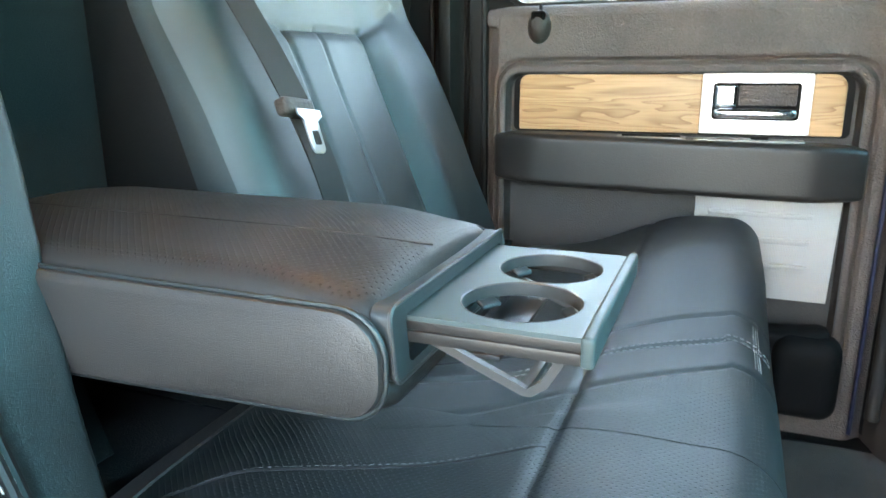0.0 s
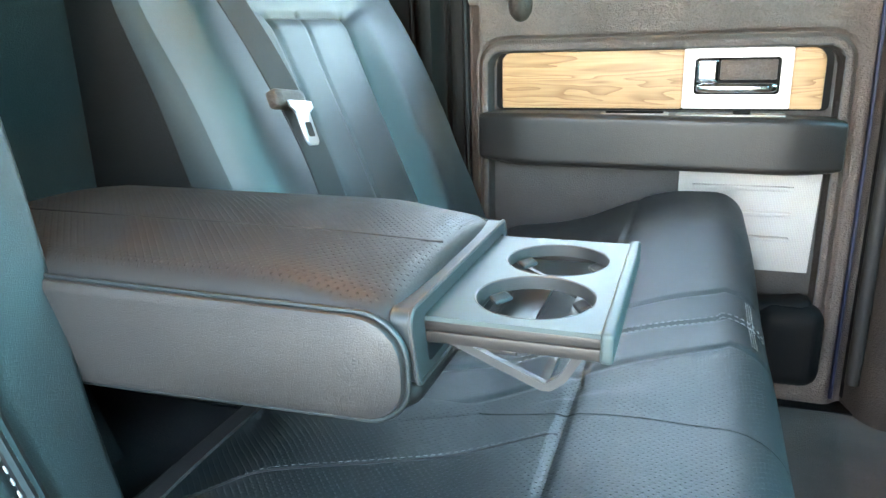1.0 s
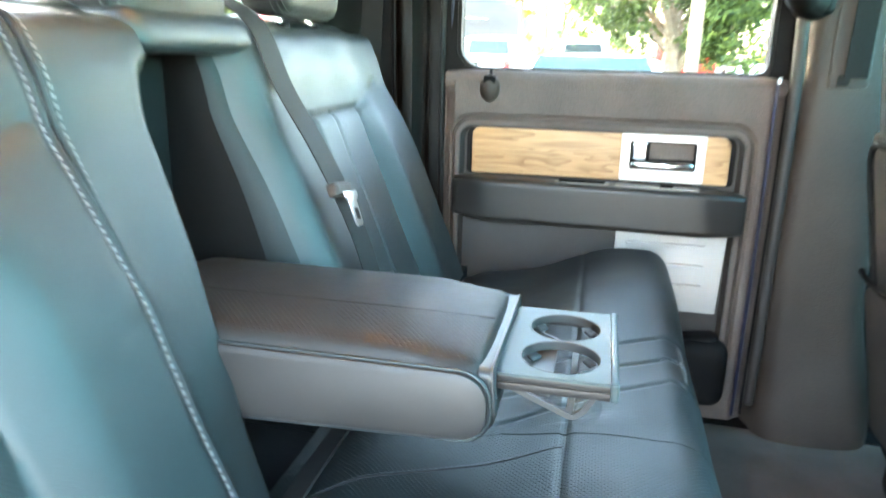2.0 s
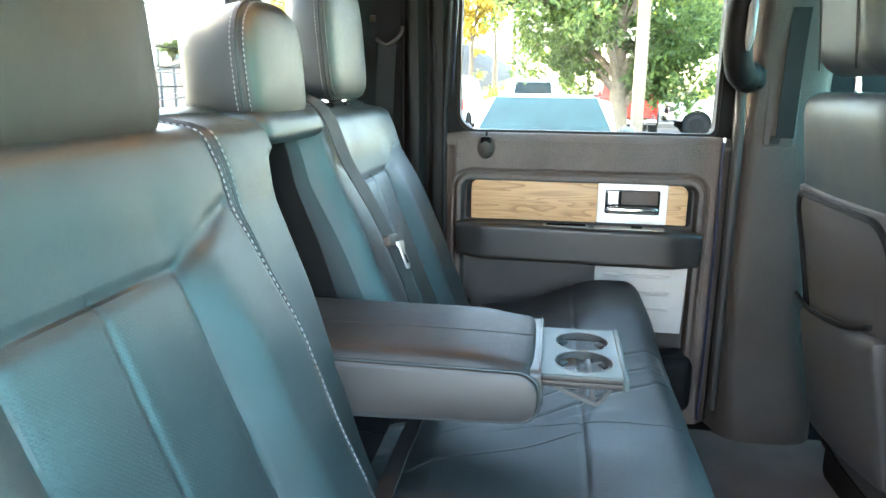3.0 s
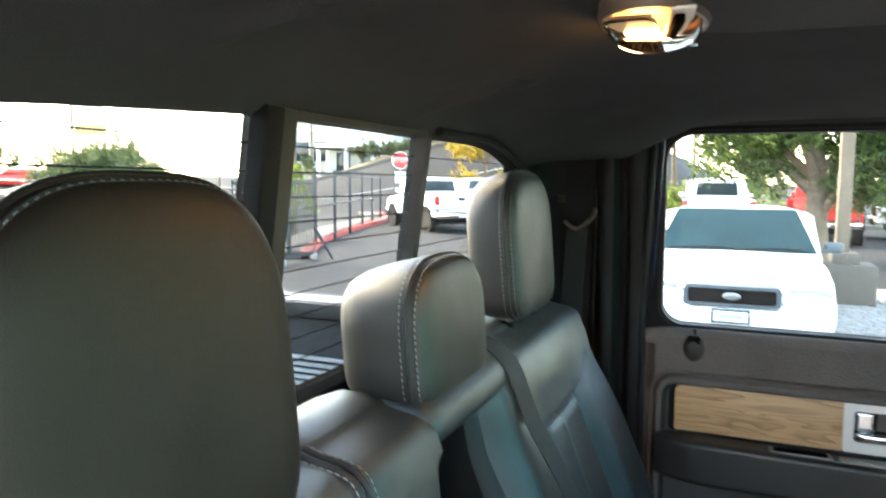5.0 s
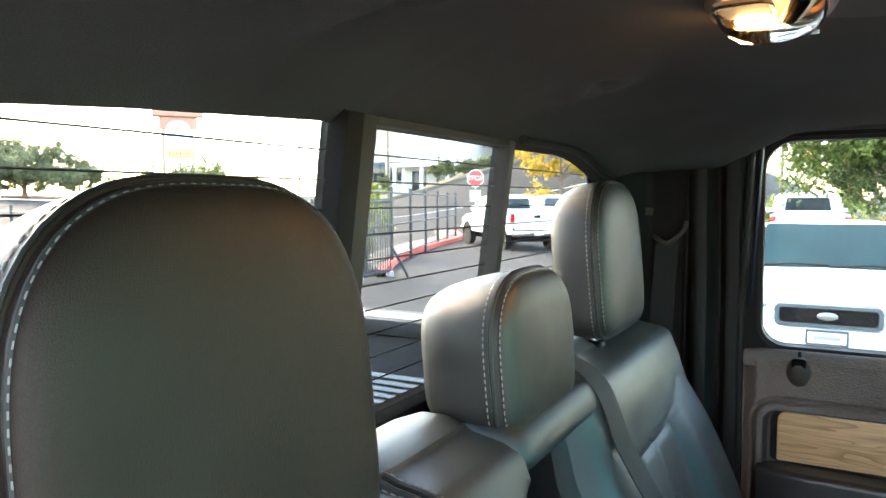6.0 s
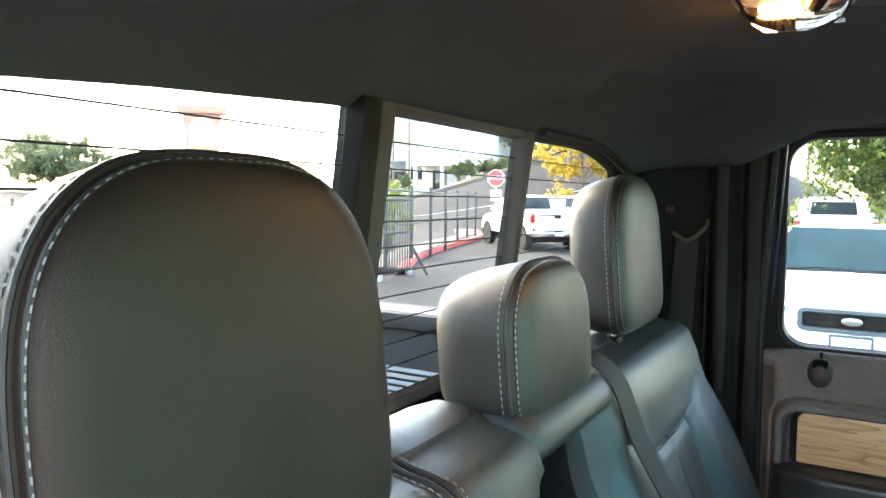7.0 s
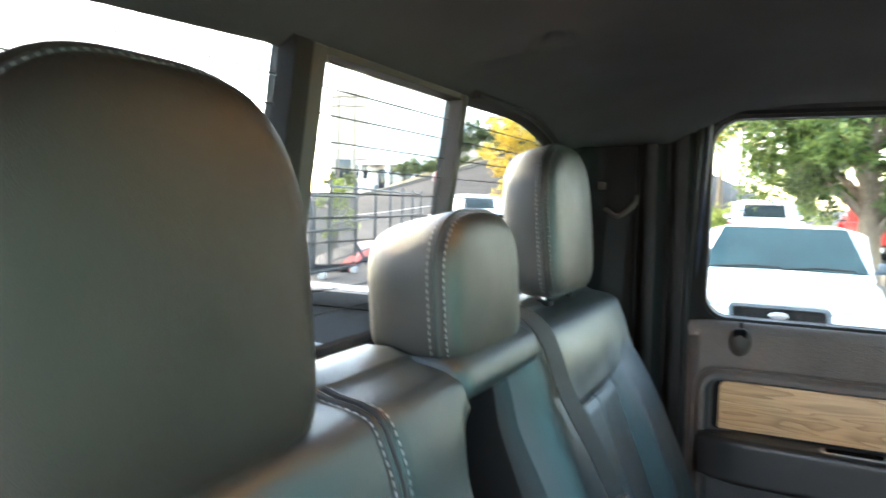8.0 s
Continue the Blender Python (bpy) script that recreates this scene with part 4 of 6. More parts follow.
def build_rear_seats():
    near = tagged(empty("rear_seat", (0.1, -0.5, 0.035)), "black leather rear seat with perforated middle and pale stitching", "seat", "rear seats")
    build_backrest(near, -0.90, -0.118, (-0.655, -0.425), (-0.775, -0.302), (-0.545,), piped=-0.272)
    bench = build_cushion(near, -0.92, -0.03, (-0.86,))
    run = [bench(x, -0.055 + (x - 0.395) * 0.49) for x in np.linspace(0.14, 0.393, 30)]
    part("cushion_seam", tube([p + Vector((0, 0, -0.0006)) for p in run], 0.0016, 6), PIPING, near)
    part("stitching", stitches([p + Vector((0, 0.004, 0.0002)) for p in run], 0.0034, 0.0024, 0.0003), THREAD, near, kind="stuff")
    build_headrest(near, -0.455, 0.133, 0.842, 1.11, -0.060, -0.088, 0.098, 0.07, HEAD_LEATHER)
    build_headrest(near, -0.011, 0.108, 0.850, 1.020, -0.058, -0.070, 0.112, 0.05)
    # bar over the niche of the armrest
    def bar(p):
        return Vector((-0.092 + p.x - 0.3 * p.z, 0.0 + p.y, 0.847 + p.z))
    part("armrest_bridge", pad(0.05, 0.125, 0.024, 0.022, 14, bar), LEATHER, near, "leather bridge over the armrest niche")
    part("niche_back", box(-0.16, -0.14, -0.24, 0.08, 0.36, 0.84), NICHE, near, "carpeted back of the armrest niche, its shade in the colour")
    far = tagged(empty("rear_seat", (0.1, 0.4, 0.035)), "black leather rear seat beside the far door with perforated middle", "seat", "rear seats")
    build_backrest(far, 0.066, 0.635, (0.24, 0.43), (0.13, 0.556), (0.31,))
    lay = build_cushion(far, -0.028, 0.72, (0.125, 0.20, 0.275), raised=0.30)
    build_headrest(far, 0.405, 0.126, 0.878, 1.127, -0.072, -0.092, 0.092, 0.06)
    # stitching on the far cushion's bands
    bm = bmesh.new()
    for off in (-0.006, 0.006):
        stitches([lay(u, 0.20 + off) for u in np.linspace(0.33, 1.0, 90)], 0.0042, 0.0026, 0.0006, (0.0008, 0, 0.0012), bm)
    for off in (-0.012, 0.0, 0.012):
        stitches([lay(0.78 + off * 2, y) for y in np.linspace(0.14, 0.26, 24)], 0.0042, 0.0026, 0.0006, (0.0014, 0, 0.0008), bm)
    part("stitching", bm, THREAD, far, "pale double stitching on the cross band", kind="stuff")


def build_armrest():
    rest = tagged(empty("folding_armrest", (0.15, -0.08, 0.48)), "lowered black leather centre armrest with pulled-out cup holder", "armrest")
    y0, y1 = -0.19, 0.032
    cy, hy = (y0 + y1) / 2, (y1 - y0) / 2
    def body(p):
        z = 0.526 + p.z + 0.012 * (1 - (p.y / hy) ** 2) * smoothstep(0, 0.03, p.z)
        z -= 0.010 * smoothstep(0.10, 0.19, p.x) * smoothstep(0, 0.03, p.z)
        z += 0.010 * smoothstep(0.0, -0.03, p.z) * smoothstep(0.0, 0.18, p.x)
        return Vector((0.127 + p.x + 0.012 * smoothstep(0.0, -0.04, p.z) * smoothstep(0.1, 0.195, p.x), cy + p.y, z))
    part("pad", pad(0.195, hy, 0.046, 0.018, 26, body), LEATHER_TOP, rest, "perforated leather pad")
    # smooth side panels, set in a piped edge
    for y, s in ((y0, -1), (y1, 1)):
        loop = shift(outline(0.386, 0.076, (0.030, 0.004, 0.004, 0.026), 8), 0.137, 0.5215)
        loop = [(a, b + 0.006 * (a - 0.12) / 0.19 * (1 if b < 0.52 else -0.2)) for a, b in loop]
        part("side_panel", slab(loop, 0.0, 0.011, lambda a, b, d, y=y, s=s: (a, y + s * (d - 0.002), b), 0.0105), LEATHER_SIDE, rest, "smooth grey leather side")
        part("piping", tube([(a, y + s * 0.002, b) for a, b in loop], 0.0019, 8, closed=True), LEATHER, rest)
    # sewn line over the top
    pts = [body(Vector((x, -0.035 + 0.02 * smoothstep(0.1, 0.19, x), 0.046))) for x in np.linspace(-0.17, 0.192, 60)]
    part("seam_thread", tube([p + Vector((0, 0, -0.0003)) for p in pts], 0.0008, 6), PIPING, rest)
    # painted end frame round the drawer
    loop = shift(outline(0.216, 0.046, (0.006, 0.009, 0.006, 0.006), 6), -0.078, 0.5355)
    hole = shift(outline(0.188, 0.030, 0.004, 6), -0.072, 0.534)
    frame_x = lambda a, b, d: (0.316 + d + 0.25 * (0.57 - b) * 0.35, a, b)
    part("end_frame", ring_slab(loop, hole, 0.0, 0.013, frame_x), END_FRAME, rest, "grey painted end frame")
    part("frame_bead", tube([frame_x(a, b, 0.0125) for a, b in loop], 0.0016, 6, closed=True), TRAY_EDGE, rest)
    # the drawer with two round openings
    tray = part("cup_holder", tray_plate(), TRAY, rest, "pulled-out blue-grey drawer with two cup openings")
    for a, b in ((-0.1640, -0.1560), (0.0120, 0.0200)):
        part("tray_rail", box(0.325, 0.436, a + 0.0015, b - 0.0015, 0.5385, 0.5445, 0.001), RAIL, tray)
        part("tray_step", box(0.325, 0.436, a - 0.001, b + 0.001, 0.5315, 0.5390, 0.0014), RAIL, tray, "stepped lower edge of the drawer")
    part("front_lip", box(0.4345, 0.4425, -0.167, 0.023, 0.531, 0.5495, 0.003, 3), TRAY, tray, "raised front lip")
    for hy0, r in ((-0.113, 0.0375), (-0.034, 0.0365)):
        bm = bmesh.new()
        rows = []
        for rr, z in ((r + 0.0016, 0.5474), (r + 0.0012, 0.5478), (r + 0.0002, 0.5472), (r - 0.0002, 0.540), (r + 0.0002, 0.5385), (r + 0.002, 0.5385)):
            rows.append([bm.verts.new((0.387 + rr * math.cos(a), hy0 + rr * math.sin(a), z)) for a in np.linspace(0, 2 * math.pi, 48, endpoint=False)])
        grid_faces(bm, rows, close_u=True, close_v=True)
        bmesh.ops.recalc_face_normals(bm, faces=bm.faces[:])
        part("cup_ring", bm, TRAY_EDGE, tray)
        for a in (0.5, 2.6, 4.7):
            tongue = pad(0.0040, 0.008, 0.0016, 0.0014, 6, lambda p, a=a: Vector((0.387 + (r - 0.006) * math.cos(a) + p.x * math.cos(a) - p.y * math.sin(a), hy0 + (r - 0.006) * math.sin(a) + p.x * math.sin(a) + p.y * math.cos(a), 0.5395 + p.z - 0.35 * (0.0055 - p.x))))
            part("cup_grip", tongue, END_FRAME, tray)
    # the folding support that drops under the drawer
    for y in (-0.15, 0.005):
        arm = ribbon([(0.335, y, 0.5315), (0.346, y, 0.5275), (0.374, y, 0.5155), (0.400, y, 0.505), (0.4035, y, 0.505), (0.412, y, 0.5115), (0.421, y, 0.527)], 0.0055, 0.005, (0.35, 0, 0.93))
        part("cup_support", arm, TRAY_EDGE, tray, "hinged support arm under the drawer")
    part("support_bar", box(0.3965, 0.4035, -0.1475, 0.0025, 0.502, 0.5075, 0.002), TRAY_EDGE, tray)
    part("support_plate", box(0.352, 0.38, -0.135, -0.01, 0.514, 0.517, 0.001), TRAY_EDGE, tray)
    part("tray_latch", tube([(0.345, -0.12, 0.520), (0.36, -0.11, 0.513), (0.372, -0.1, 0.507)], 0.005, 8), TRIM_DARK, tray)


def tray_plate():
    """A thin plate with two round openings, cut between two circles and a rectangle."""
    bm = bmesh.new()
    x0, x1 = 0.328, 0.437
    cells = ((-0.1625, -0.0735, -0.113, 0.039), (-0.0735, 0.0185, -0.034, 0.038))
    cx = 0.387
    for z, flip in ((0.5475, False),):
        for ya, yb, cy, r in cells:
            inner, outer = [], []
            for k in range(64):
                a = 2 * math.pi * k / 64
                c, s = math.cos(a), math.sin(a)
                inner.append(bm.verts.new((cx + r * c, cy + r * s, z)))
                reach = min(((x1 - cx) if c > 0 else (cx - x0)) / max(abs(c), 1e-6), ((yb - cy) if s > 0 else (cy - ya)) / max(abs(s), 1e-6))
                outer.append(bm.verts.new((cx + reach * c, cy + reach * s, z)))
            for k in range(64):
                face = (inner[k], outer[k], outer[(k + 1) % 64], inner[(k + 1) % 64])
                bm.faces.new(face[::-1] if flip else face)
            for sx, sy, corner in ((x1, yb, 8), (x0, yb, 24), (x0, ya, 40), (x1, ya, 56)):
                near = sorted(range(64), key=lambda k: (outer[k].co.x - sx) ** 2 + (outer[k].co.y - sy) ** 2)[:2]
                near = sorted(near, key=lambda k: (k - corner + 32) % 64)
                spot = bm.verts.new((sx, sy, z))
                tri = (outer[near[0]], spot, outer[near[1]])
                if (outer[near[0]].co - spot.co).length > 1e-5 and (outer[near[1]].co - spot.co).length > 1e-5:
                    bm.faces.new(tri[::-1] if flip else tri)
    bmesh.ops.remove_doubles(bm, verts=bm.verts[:], dist=0.00005)
    made = bmesh.ops.extrude_face_region(bm, geom=bm.faces[:])
    bmesh.ops.translate(bm, verts=[v for v in made["geom"] if isinstance(v, bmesh.types.BMVert)], vec=(0, 0, -0.003))
    bmesh.ops.recalc_face_normals(bm, faces=bm.faces[:])
    return bm


def build_belts():
    belt = tagged(empty("seat_belt", (0.0, 0.14, 0.4)), "grey webbing lap belt with steel tongue hanging on the seat", "seat belt")
    line = smooth_line([(-0.17, 0.11, 0.905), (-0.10, 0.118, 0.895), (-0.045, 0.13, 0.862), (-0.01, 0.136, 0.78), (0.035, 0.142, 0.70), (0.072, 0.150, 0.62), (0.098, 0.150, 0.555), (0.115, 0.15, 0.49), (0.125, 0.15, 0.42)], 8)
    part("webbing", ribbon(line, 0.037, 0.0022, (0.25, 1, 0)), WEBBING, belt)
    m = Matrix.Translation((0.062, 0.130, 0.646)) @ Euler((radians(-8), radians(-21.8), 0)).to_matrix().to_4x4()
    def local(bm):
        bm.transform(m)
        return bm
    part("tongue_cover", local(pad(0.008, 0.027, 0.010, 0.005, 8, lambda p: p + Vector((0.006, 0, 0)))), PILLAR, belt, "black plastic tongue cover")
    loop = [(-0.020, -0.006), (0.022, -0.006), (0.022, -0.013), (0.012, -0.019), (0.011, -0.051), (0.007, -0.055), (-0.008, -0.055), (-0.012, -0.050), (-0.013, -0.019), (-0.020, -0.013)]
    part("tongue", local(slab(loop, 0.004, 0.0065, lambda a, b, d: (d + 0.013, a + 0.002, b), 0.0006)), BRIGHT_STEEL, belt, "bright steel tongue")
    part("tongue_slot", local(slab(shift(outline(0.011, 0.016, 0.002, 4), 0.002, -0.038), 0.006, 0.0092, lambda a, b, d: (d + 0.011, a, b))), TRIM_DARK, belt)
    # shoulder belt of the far seat
    far = tagged(empty("seat_belt", (-0.08, 0.77, 0.6)), "grey shoulder belt running down from the rear pillar", "seat belt")
    part("webbing", ribbon(smooth_line([(-0.085, 0.762, 1.01), (-0.088, 0.755, 0.95), (-0.092, 0.735, 0.80), (-0.10, 0.70, 0.66), (-0.11, 0.66, 0.5)], 6), 0.046, 0.002, (1, 0.1, 0)), WEBBING_DARK, far)
    part("guide_loop", tube(smooth_line([(-0.115, 0.765, 1.02), (-0.085, 0.757, 1.005), (-0.055, 0.765, 1.03), (-0.05, 0.772, 1.05)], 5), 0.005, 8), PILLAR, far, "plastic belt guide")
    # strap on the cushion under the armrest
    low = tagged(empty("seat_strap", (0.15, -0.14, 0.4)), "grey webbing strap lying behind the seat cushion", "strap")
    part("webbing", ribbon(smooth_line([(0.145, -0.30, 0.405), (0.147, -0.20, 0.417), (0.149, -0.10, 0.421), (0.15, -0.02, 0.42)], 6), 0.028, 0.002, (1, 0, 0.4)), WEBBING, low)


def build_dome_lamp():
    lamp = tagged(empty("dome_lamp", (0.215, -0.1, 1.26)), "lit dome lamp with clear lens and chrome reflector", "lamp")
    cx, cy = 0.163, -0.12
    def ring(rx, ry, z):
        return [(cx + 0.9 * rx * math.cos(a), cy + 0.88 * ry * math.sin(a), z) for a in np.linspace(0, 2 * math.pi, 48, endpoint=False)]
    def shell(rings, cap=True):
        bm = bmesh.new()
        rows = [[bm.verts.new(p) for p in ring(*r)] for r in rings]
        grid_faces(bm, rows, close_v=True)
        if cap:
            bm.faces.new(rows[-1])
        bmesh.ops.recalc_face_normals(bm, faces=bm.faces[:])
        return bm
    part("bezel", shell([(0.053, 0.091, 1.262), (0.054, 0.092, 1.250), (0.050, 0.088, 1.244), (0.046, 0.084, 1.244), (0.044, 0.082, 1.252)], False), BEZEL, lamp)
    part("reflector", shell([(0.044, 0.082, 1.250), (0.038, 0.07, 1.257), (0.02, 0.04, 1.260)]), WARM_REFLECTOR, lamp)
    lens = part("lens", shell([(0.0455, 0.0835, 1.245), (0.043, 0.08, 1.236), (0.036, 0.068, 1.230), (0.022, 0.042, 1.2265), (0.008, 0.016, 1.2258)]), LENS, lamp, "clear domed lens")
    lens.visible_shadow = False
    part("bulb", pad(0.017, 0.027, 0.005, 0.005, 8, lambda p: p + Vector((0.149, -0.078, 1.2385))), BULB, lamp, "glowing warm bulb")
    panel = part("light_panel", pad(0.020, 0.030, 0.002, 0.0015, 6, lambda p: p + Vector((0.146, -0.136, 1.2435))), WARM_REFLECTOR, lamp, "ribbed map-light panel")
    for k in range(11):
        y = -0.110 - 0.0052 * k
        part("rib", box(0.129, 0.163, y - 0.0012, y + 0.0012, 1.2395, 1.2418), BAMBOO, panel)
    part("panel_frame", tube([(0.146 + 0.021 * c, -0.136 + 0.032 * d, 1.2405) for c, d in outline(2.0, 2.0, 0.5, 5)], 0.0016, 6, closed=True), CHROME, lamp)
    part("switch_bar", pad(0.005, 0.032, 0.004, 0.003, 8, lambda p: p + Vector((0.181 - 0.25 * p.y, -0.110 + p.y, 1.239))), HOLE, lamp, "dark slot of the rocker switch")
    part("switch_rim", pad(0.010, 0.038, 0.002, 0.0015, 8, lambda p: p + Vector((0.183 - 0.25 * p.y, -0.110 + p.y, 1.2435))), BAMBOO, lamp)
    for y in (-0.062, -0.070):
        part("clip", pad(0.014, 0.0022, 0.002, 0.0012, 6, lambda p, y=y: p + Vector((0.183, y + 0.3 * p.x, 1.2375))), CHROME, lamp, "bright spring clip")


def build_grab_handle():
    grab = tagged(empty("grab_handle", (0.76, 0.7, 1.0)), "black grab handle with silver insert on the pillar", "handle")
    pts = smooth_line([(0.775, 0.735, 0.935), (0.742, 0.692, 0.945), (0.726, 0.668, 0.985), (0.722, 0.662, 1.05), (0.730, 0.668, 1.115), (0.762, 0.715, 1.155)], 6)
    part("grip", tube(pts, [0.036] * 4 + [0.031] * (len(pts) - 8) + [0.036] * 4, 14), TRIM_DARK, grab)
    part("insert", tube([(0.738, 0.634, 0.990), (0.738, 0.628, 1.015), (0.740, 0.628, 1.08), (0.743, 0.634, 1.104)], [0.004, 0.010, 0.010, 0.004], 10), DARK_STEEL, grab, "silver insert")
    for z in (0.935, 1.155):
        part("mount", pad(0.028, 0.024, 0.026, 0.014, 10, lambda p, z=z: p + Vector((0.775, 0.722, z))), TRIM_DARK, grab)
    guide = tagged(empty("belt_guide", (0.84, 0.73, 0.8)), "dark belt slot in the middle pillar", "belt guide")
    part("slot_plate", slab(shift(outline(0.07, 0.26, 0.01, 6), 0.852, 0.91), 0.0, 0.006, side(0.737), 0.002), PILLAR, guide)
    part("webbing", ribbon([(0.86, 0.722, 0.80), (0.86, 0.712, 1.0), (0.862, 0.69, 1.18)], 0.04, 0.002, (1, 0, 0)), WEBBING_DARK, guide)
    part("slot", slab(shift(outline(0.022, 0.02, 0.004, 4), 0.842, 0.795), 0.0, 0.0075, side(0.737)), RUBBER, guide)


def build_front_seat():
    seat = tagged(empty("front_seat", (1.0, 0.38, 0.035)), "dark leather front seat seen from behind with a map pocket", "seat")
    def lean(p):
        return Vector((0.955 + p.x - 0.20 * (p.z) - 0.018 * (1 - (p.y / 0.25) ** 2) * (1 if p.x < 0 else 0), 0.375 + p.y * (1 - 0.18 * smoothstep(0.1, 0.33, p.z)), 0.585 + p.z))
    part("backrest", pad(0.055, 0.245, 0.32, 0.045, 22, lean), LEATHER, seat, "rounded dark leather backrest")
    def shellp(p):
        return lean(Vector((-0.052 + p.x, p.y, p.z - 0.165)))
    part("back_shell", pad(0.014, 0.225, 0.295, 0.012, 18, shellp), SEAT_SHELL, seat, "moulded plastic back panel")
    part("map_pocket", pad(0.02, 0.19, 0.14, 0.016, 14, lambda p: lean(Vector((-0.075 + p.x, p.y, p.z - 0.25 - 0.05 * (p.y / 0.19) * 0.5)))), SEAT_SHELL, seat, "leather map pocket")
    part("pocket_edge", tube([lean(Vector((-0.094, y, -0.105 - 0.025 * (y / 0.19) + 0.02 * abs(y / 0.19) ** 3))) for y in np.linspace(-0.19, 0.19, 24)], 0.005, 8), TRIM_DARK, seat)
    loop = [lean(Vector((-0.068, a, b - 0.165))) for a, b in outline(0.43, 0.56, 0.06, 8)]
    part("panel_rim", tube(loop, 0.007, 8, closed=True), TRIM_DARK, seat)
    n, place = headrest_shape(0.375, 0.135, 0.945, 1.17, 0.90, 0.86, 0.1)
    def head(p):
        return Vector((0.875 + p.x - 0.1 * p.z, 0.375 + p.y * (1 - 0.2 * smoothstep(0.02, 0.11, p.z)), 1.045 + p.z))
    rest = part("headrest", pad(0.055, 0.135, 0.112, 0.05, 16, head), LEATHER, seat)
    for s in (-1, 1):
        part("seam", tube([head(Vector((-0.0565, s * 0.085, z))) for z in np.linspace(-0.1, 0.1, 14)], 0.002, 6), PIPING, rest)
        part("post", tube([(0.89, 0.375 + s * 0.07, 0.96), (0.898, 0.375 + s * 0.07, 0.89)], 0.006, 8), CHROME, rest)
    part("seat_cushion", pad(0.24, 0.25, 0.07, 0.05, 12, lambda p: p + Vector((1.2, 0.375, 0.30))), LEATHER, seat)
    part("seat_base", box(0.98, 1.4, 0.17, 0.58, 0.04, 0.26, 0.02), TRIM_DARK, seat)


SEAT_SHELL = surface("charcoal_seat_back_plastic", (0.030, 0.026, 0.024), 0.5, 0.25, 330, 0.6, 0.0014, gloss=0.3)
# near-black stand-in for seat sides that lie in shade
LEATHER_DARK = surface("shaded_side_black", (0.007, 0.007, 0.007), 0.8, 0.2, 500, 0.4, gloss=0.1)
DARK_STEEL = surface("satin_grey_insert", (0.13, 0.13, 0.13), 0.35, 0.05, relief=0)
BRIGHT_STEEL = surface("bright_steel", (0.36, 0.37, 0.38), 0.3, 0.05, relief=0, metallic=0.9)
BEZEL = surface("warm_grey_plastic", (0.13, 0.095, 0.072), 0.4, 0.05, relief=0)
LENS = glass("clear_amber_lens", (1.0, 0.84, 0.62), 0.05, 1.03)
WARM_REFLECTOR = surface("warm_translucent_plastic", (0.34, 0.24, 0.17), 0.3, 0.06, relief=0)
BULB = emitter("warm_bulb", (1.0, 0.55, 0.2), 2.0)
WEBBING_DARK = surface("black_belt_webbing", (0.012, 0.0115, 0.011), 0.8, 0.15, 900, 0.6, gloss=0.06)
# carpet taken near black: the shade of the niche is in the colour
NICHE = surface("niche_shade_cloth", (0.009, 0.010, 0.0104), 0.95, 0.3, 600, 0.6, gloss=0.06)
build_rear_seats()
build_armrest()
build_belts()
build_dome_lamp()
build_grab_handle()
build_front_seat()


# ---- outside: ground, street, buildings ----
GROUND = -0.65


def hill(x, y):
    """The height of the land: a level car park, a street that climbs behind it."""
    far = smoothstep(29, 64, y) * smoothstep(4, -14, x) * smoothstep(-42, -18, x)
    left = smoothstep(-30, -70, x)
    return GROUND + 7.6 * far + 2.4 * left + 0.03 * noise.noise((x * 0.2, y * 0.2, 0))


def build_ground():
    us = sorted(set(list(np.linspace(-3000, -120, 8)) + list(np.linspace(-120, 60, 110)) + list(np.linspace(60, 3000, 8))))
    vs = sorted(set(list(np.linspace(-3000, -40, 8)) + list(np.linspace(-40, 110, 100)) + list(np.linspace(110, 3000, 8))))
    bm = patchwork(us, vs, lambda x, y: Vector((x, y, hill(x, y))), lambda u, v: "a", ["a"])["a"]
    tagged(part("ground", bm, ASPHALT, None, "grey worn asphalt of a car park and rising street"), category="ground", kind="structure")


def strip_on_land(name, line, width, high, mat, label, category):
    """A raised strip (kerb, pavement, verge) that follows the land."""
    pts = smooth_line([(x, y, 0) for x, y in line], 10)
    bm = bmesh.new()
    rows = []
    for i, p in enumerate(pts):
        t = (pts[min(i + 1, len(pts) - 1)] - pts[max(i - 1, 0)]).normalized()
        a = Vector((-t.y, t.x, 0)) * width / 2
        z = hill(p.x, p.y)
        rows.append([bm.verts.new((p.x + a.x * s, p.y + a.y * s, z + h)) for s, h in ((-1, -0.2), (-1, high * 0.85), (-0.9, high), (0.9, high), (1, high * 0.85), (1, -0.2))])
    grid_faces(bm, rows)
    bmesh.ops.recalc_face_normals(bm, faces=bm.faces[:])
    return tagged(part(name, bm, mat, None, label), category=category, kind="structure")


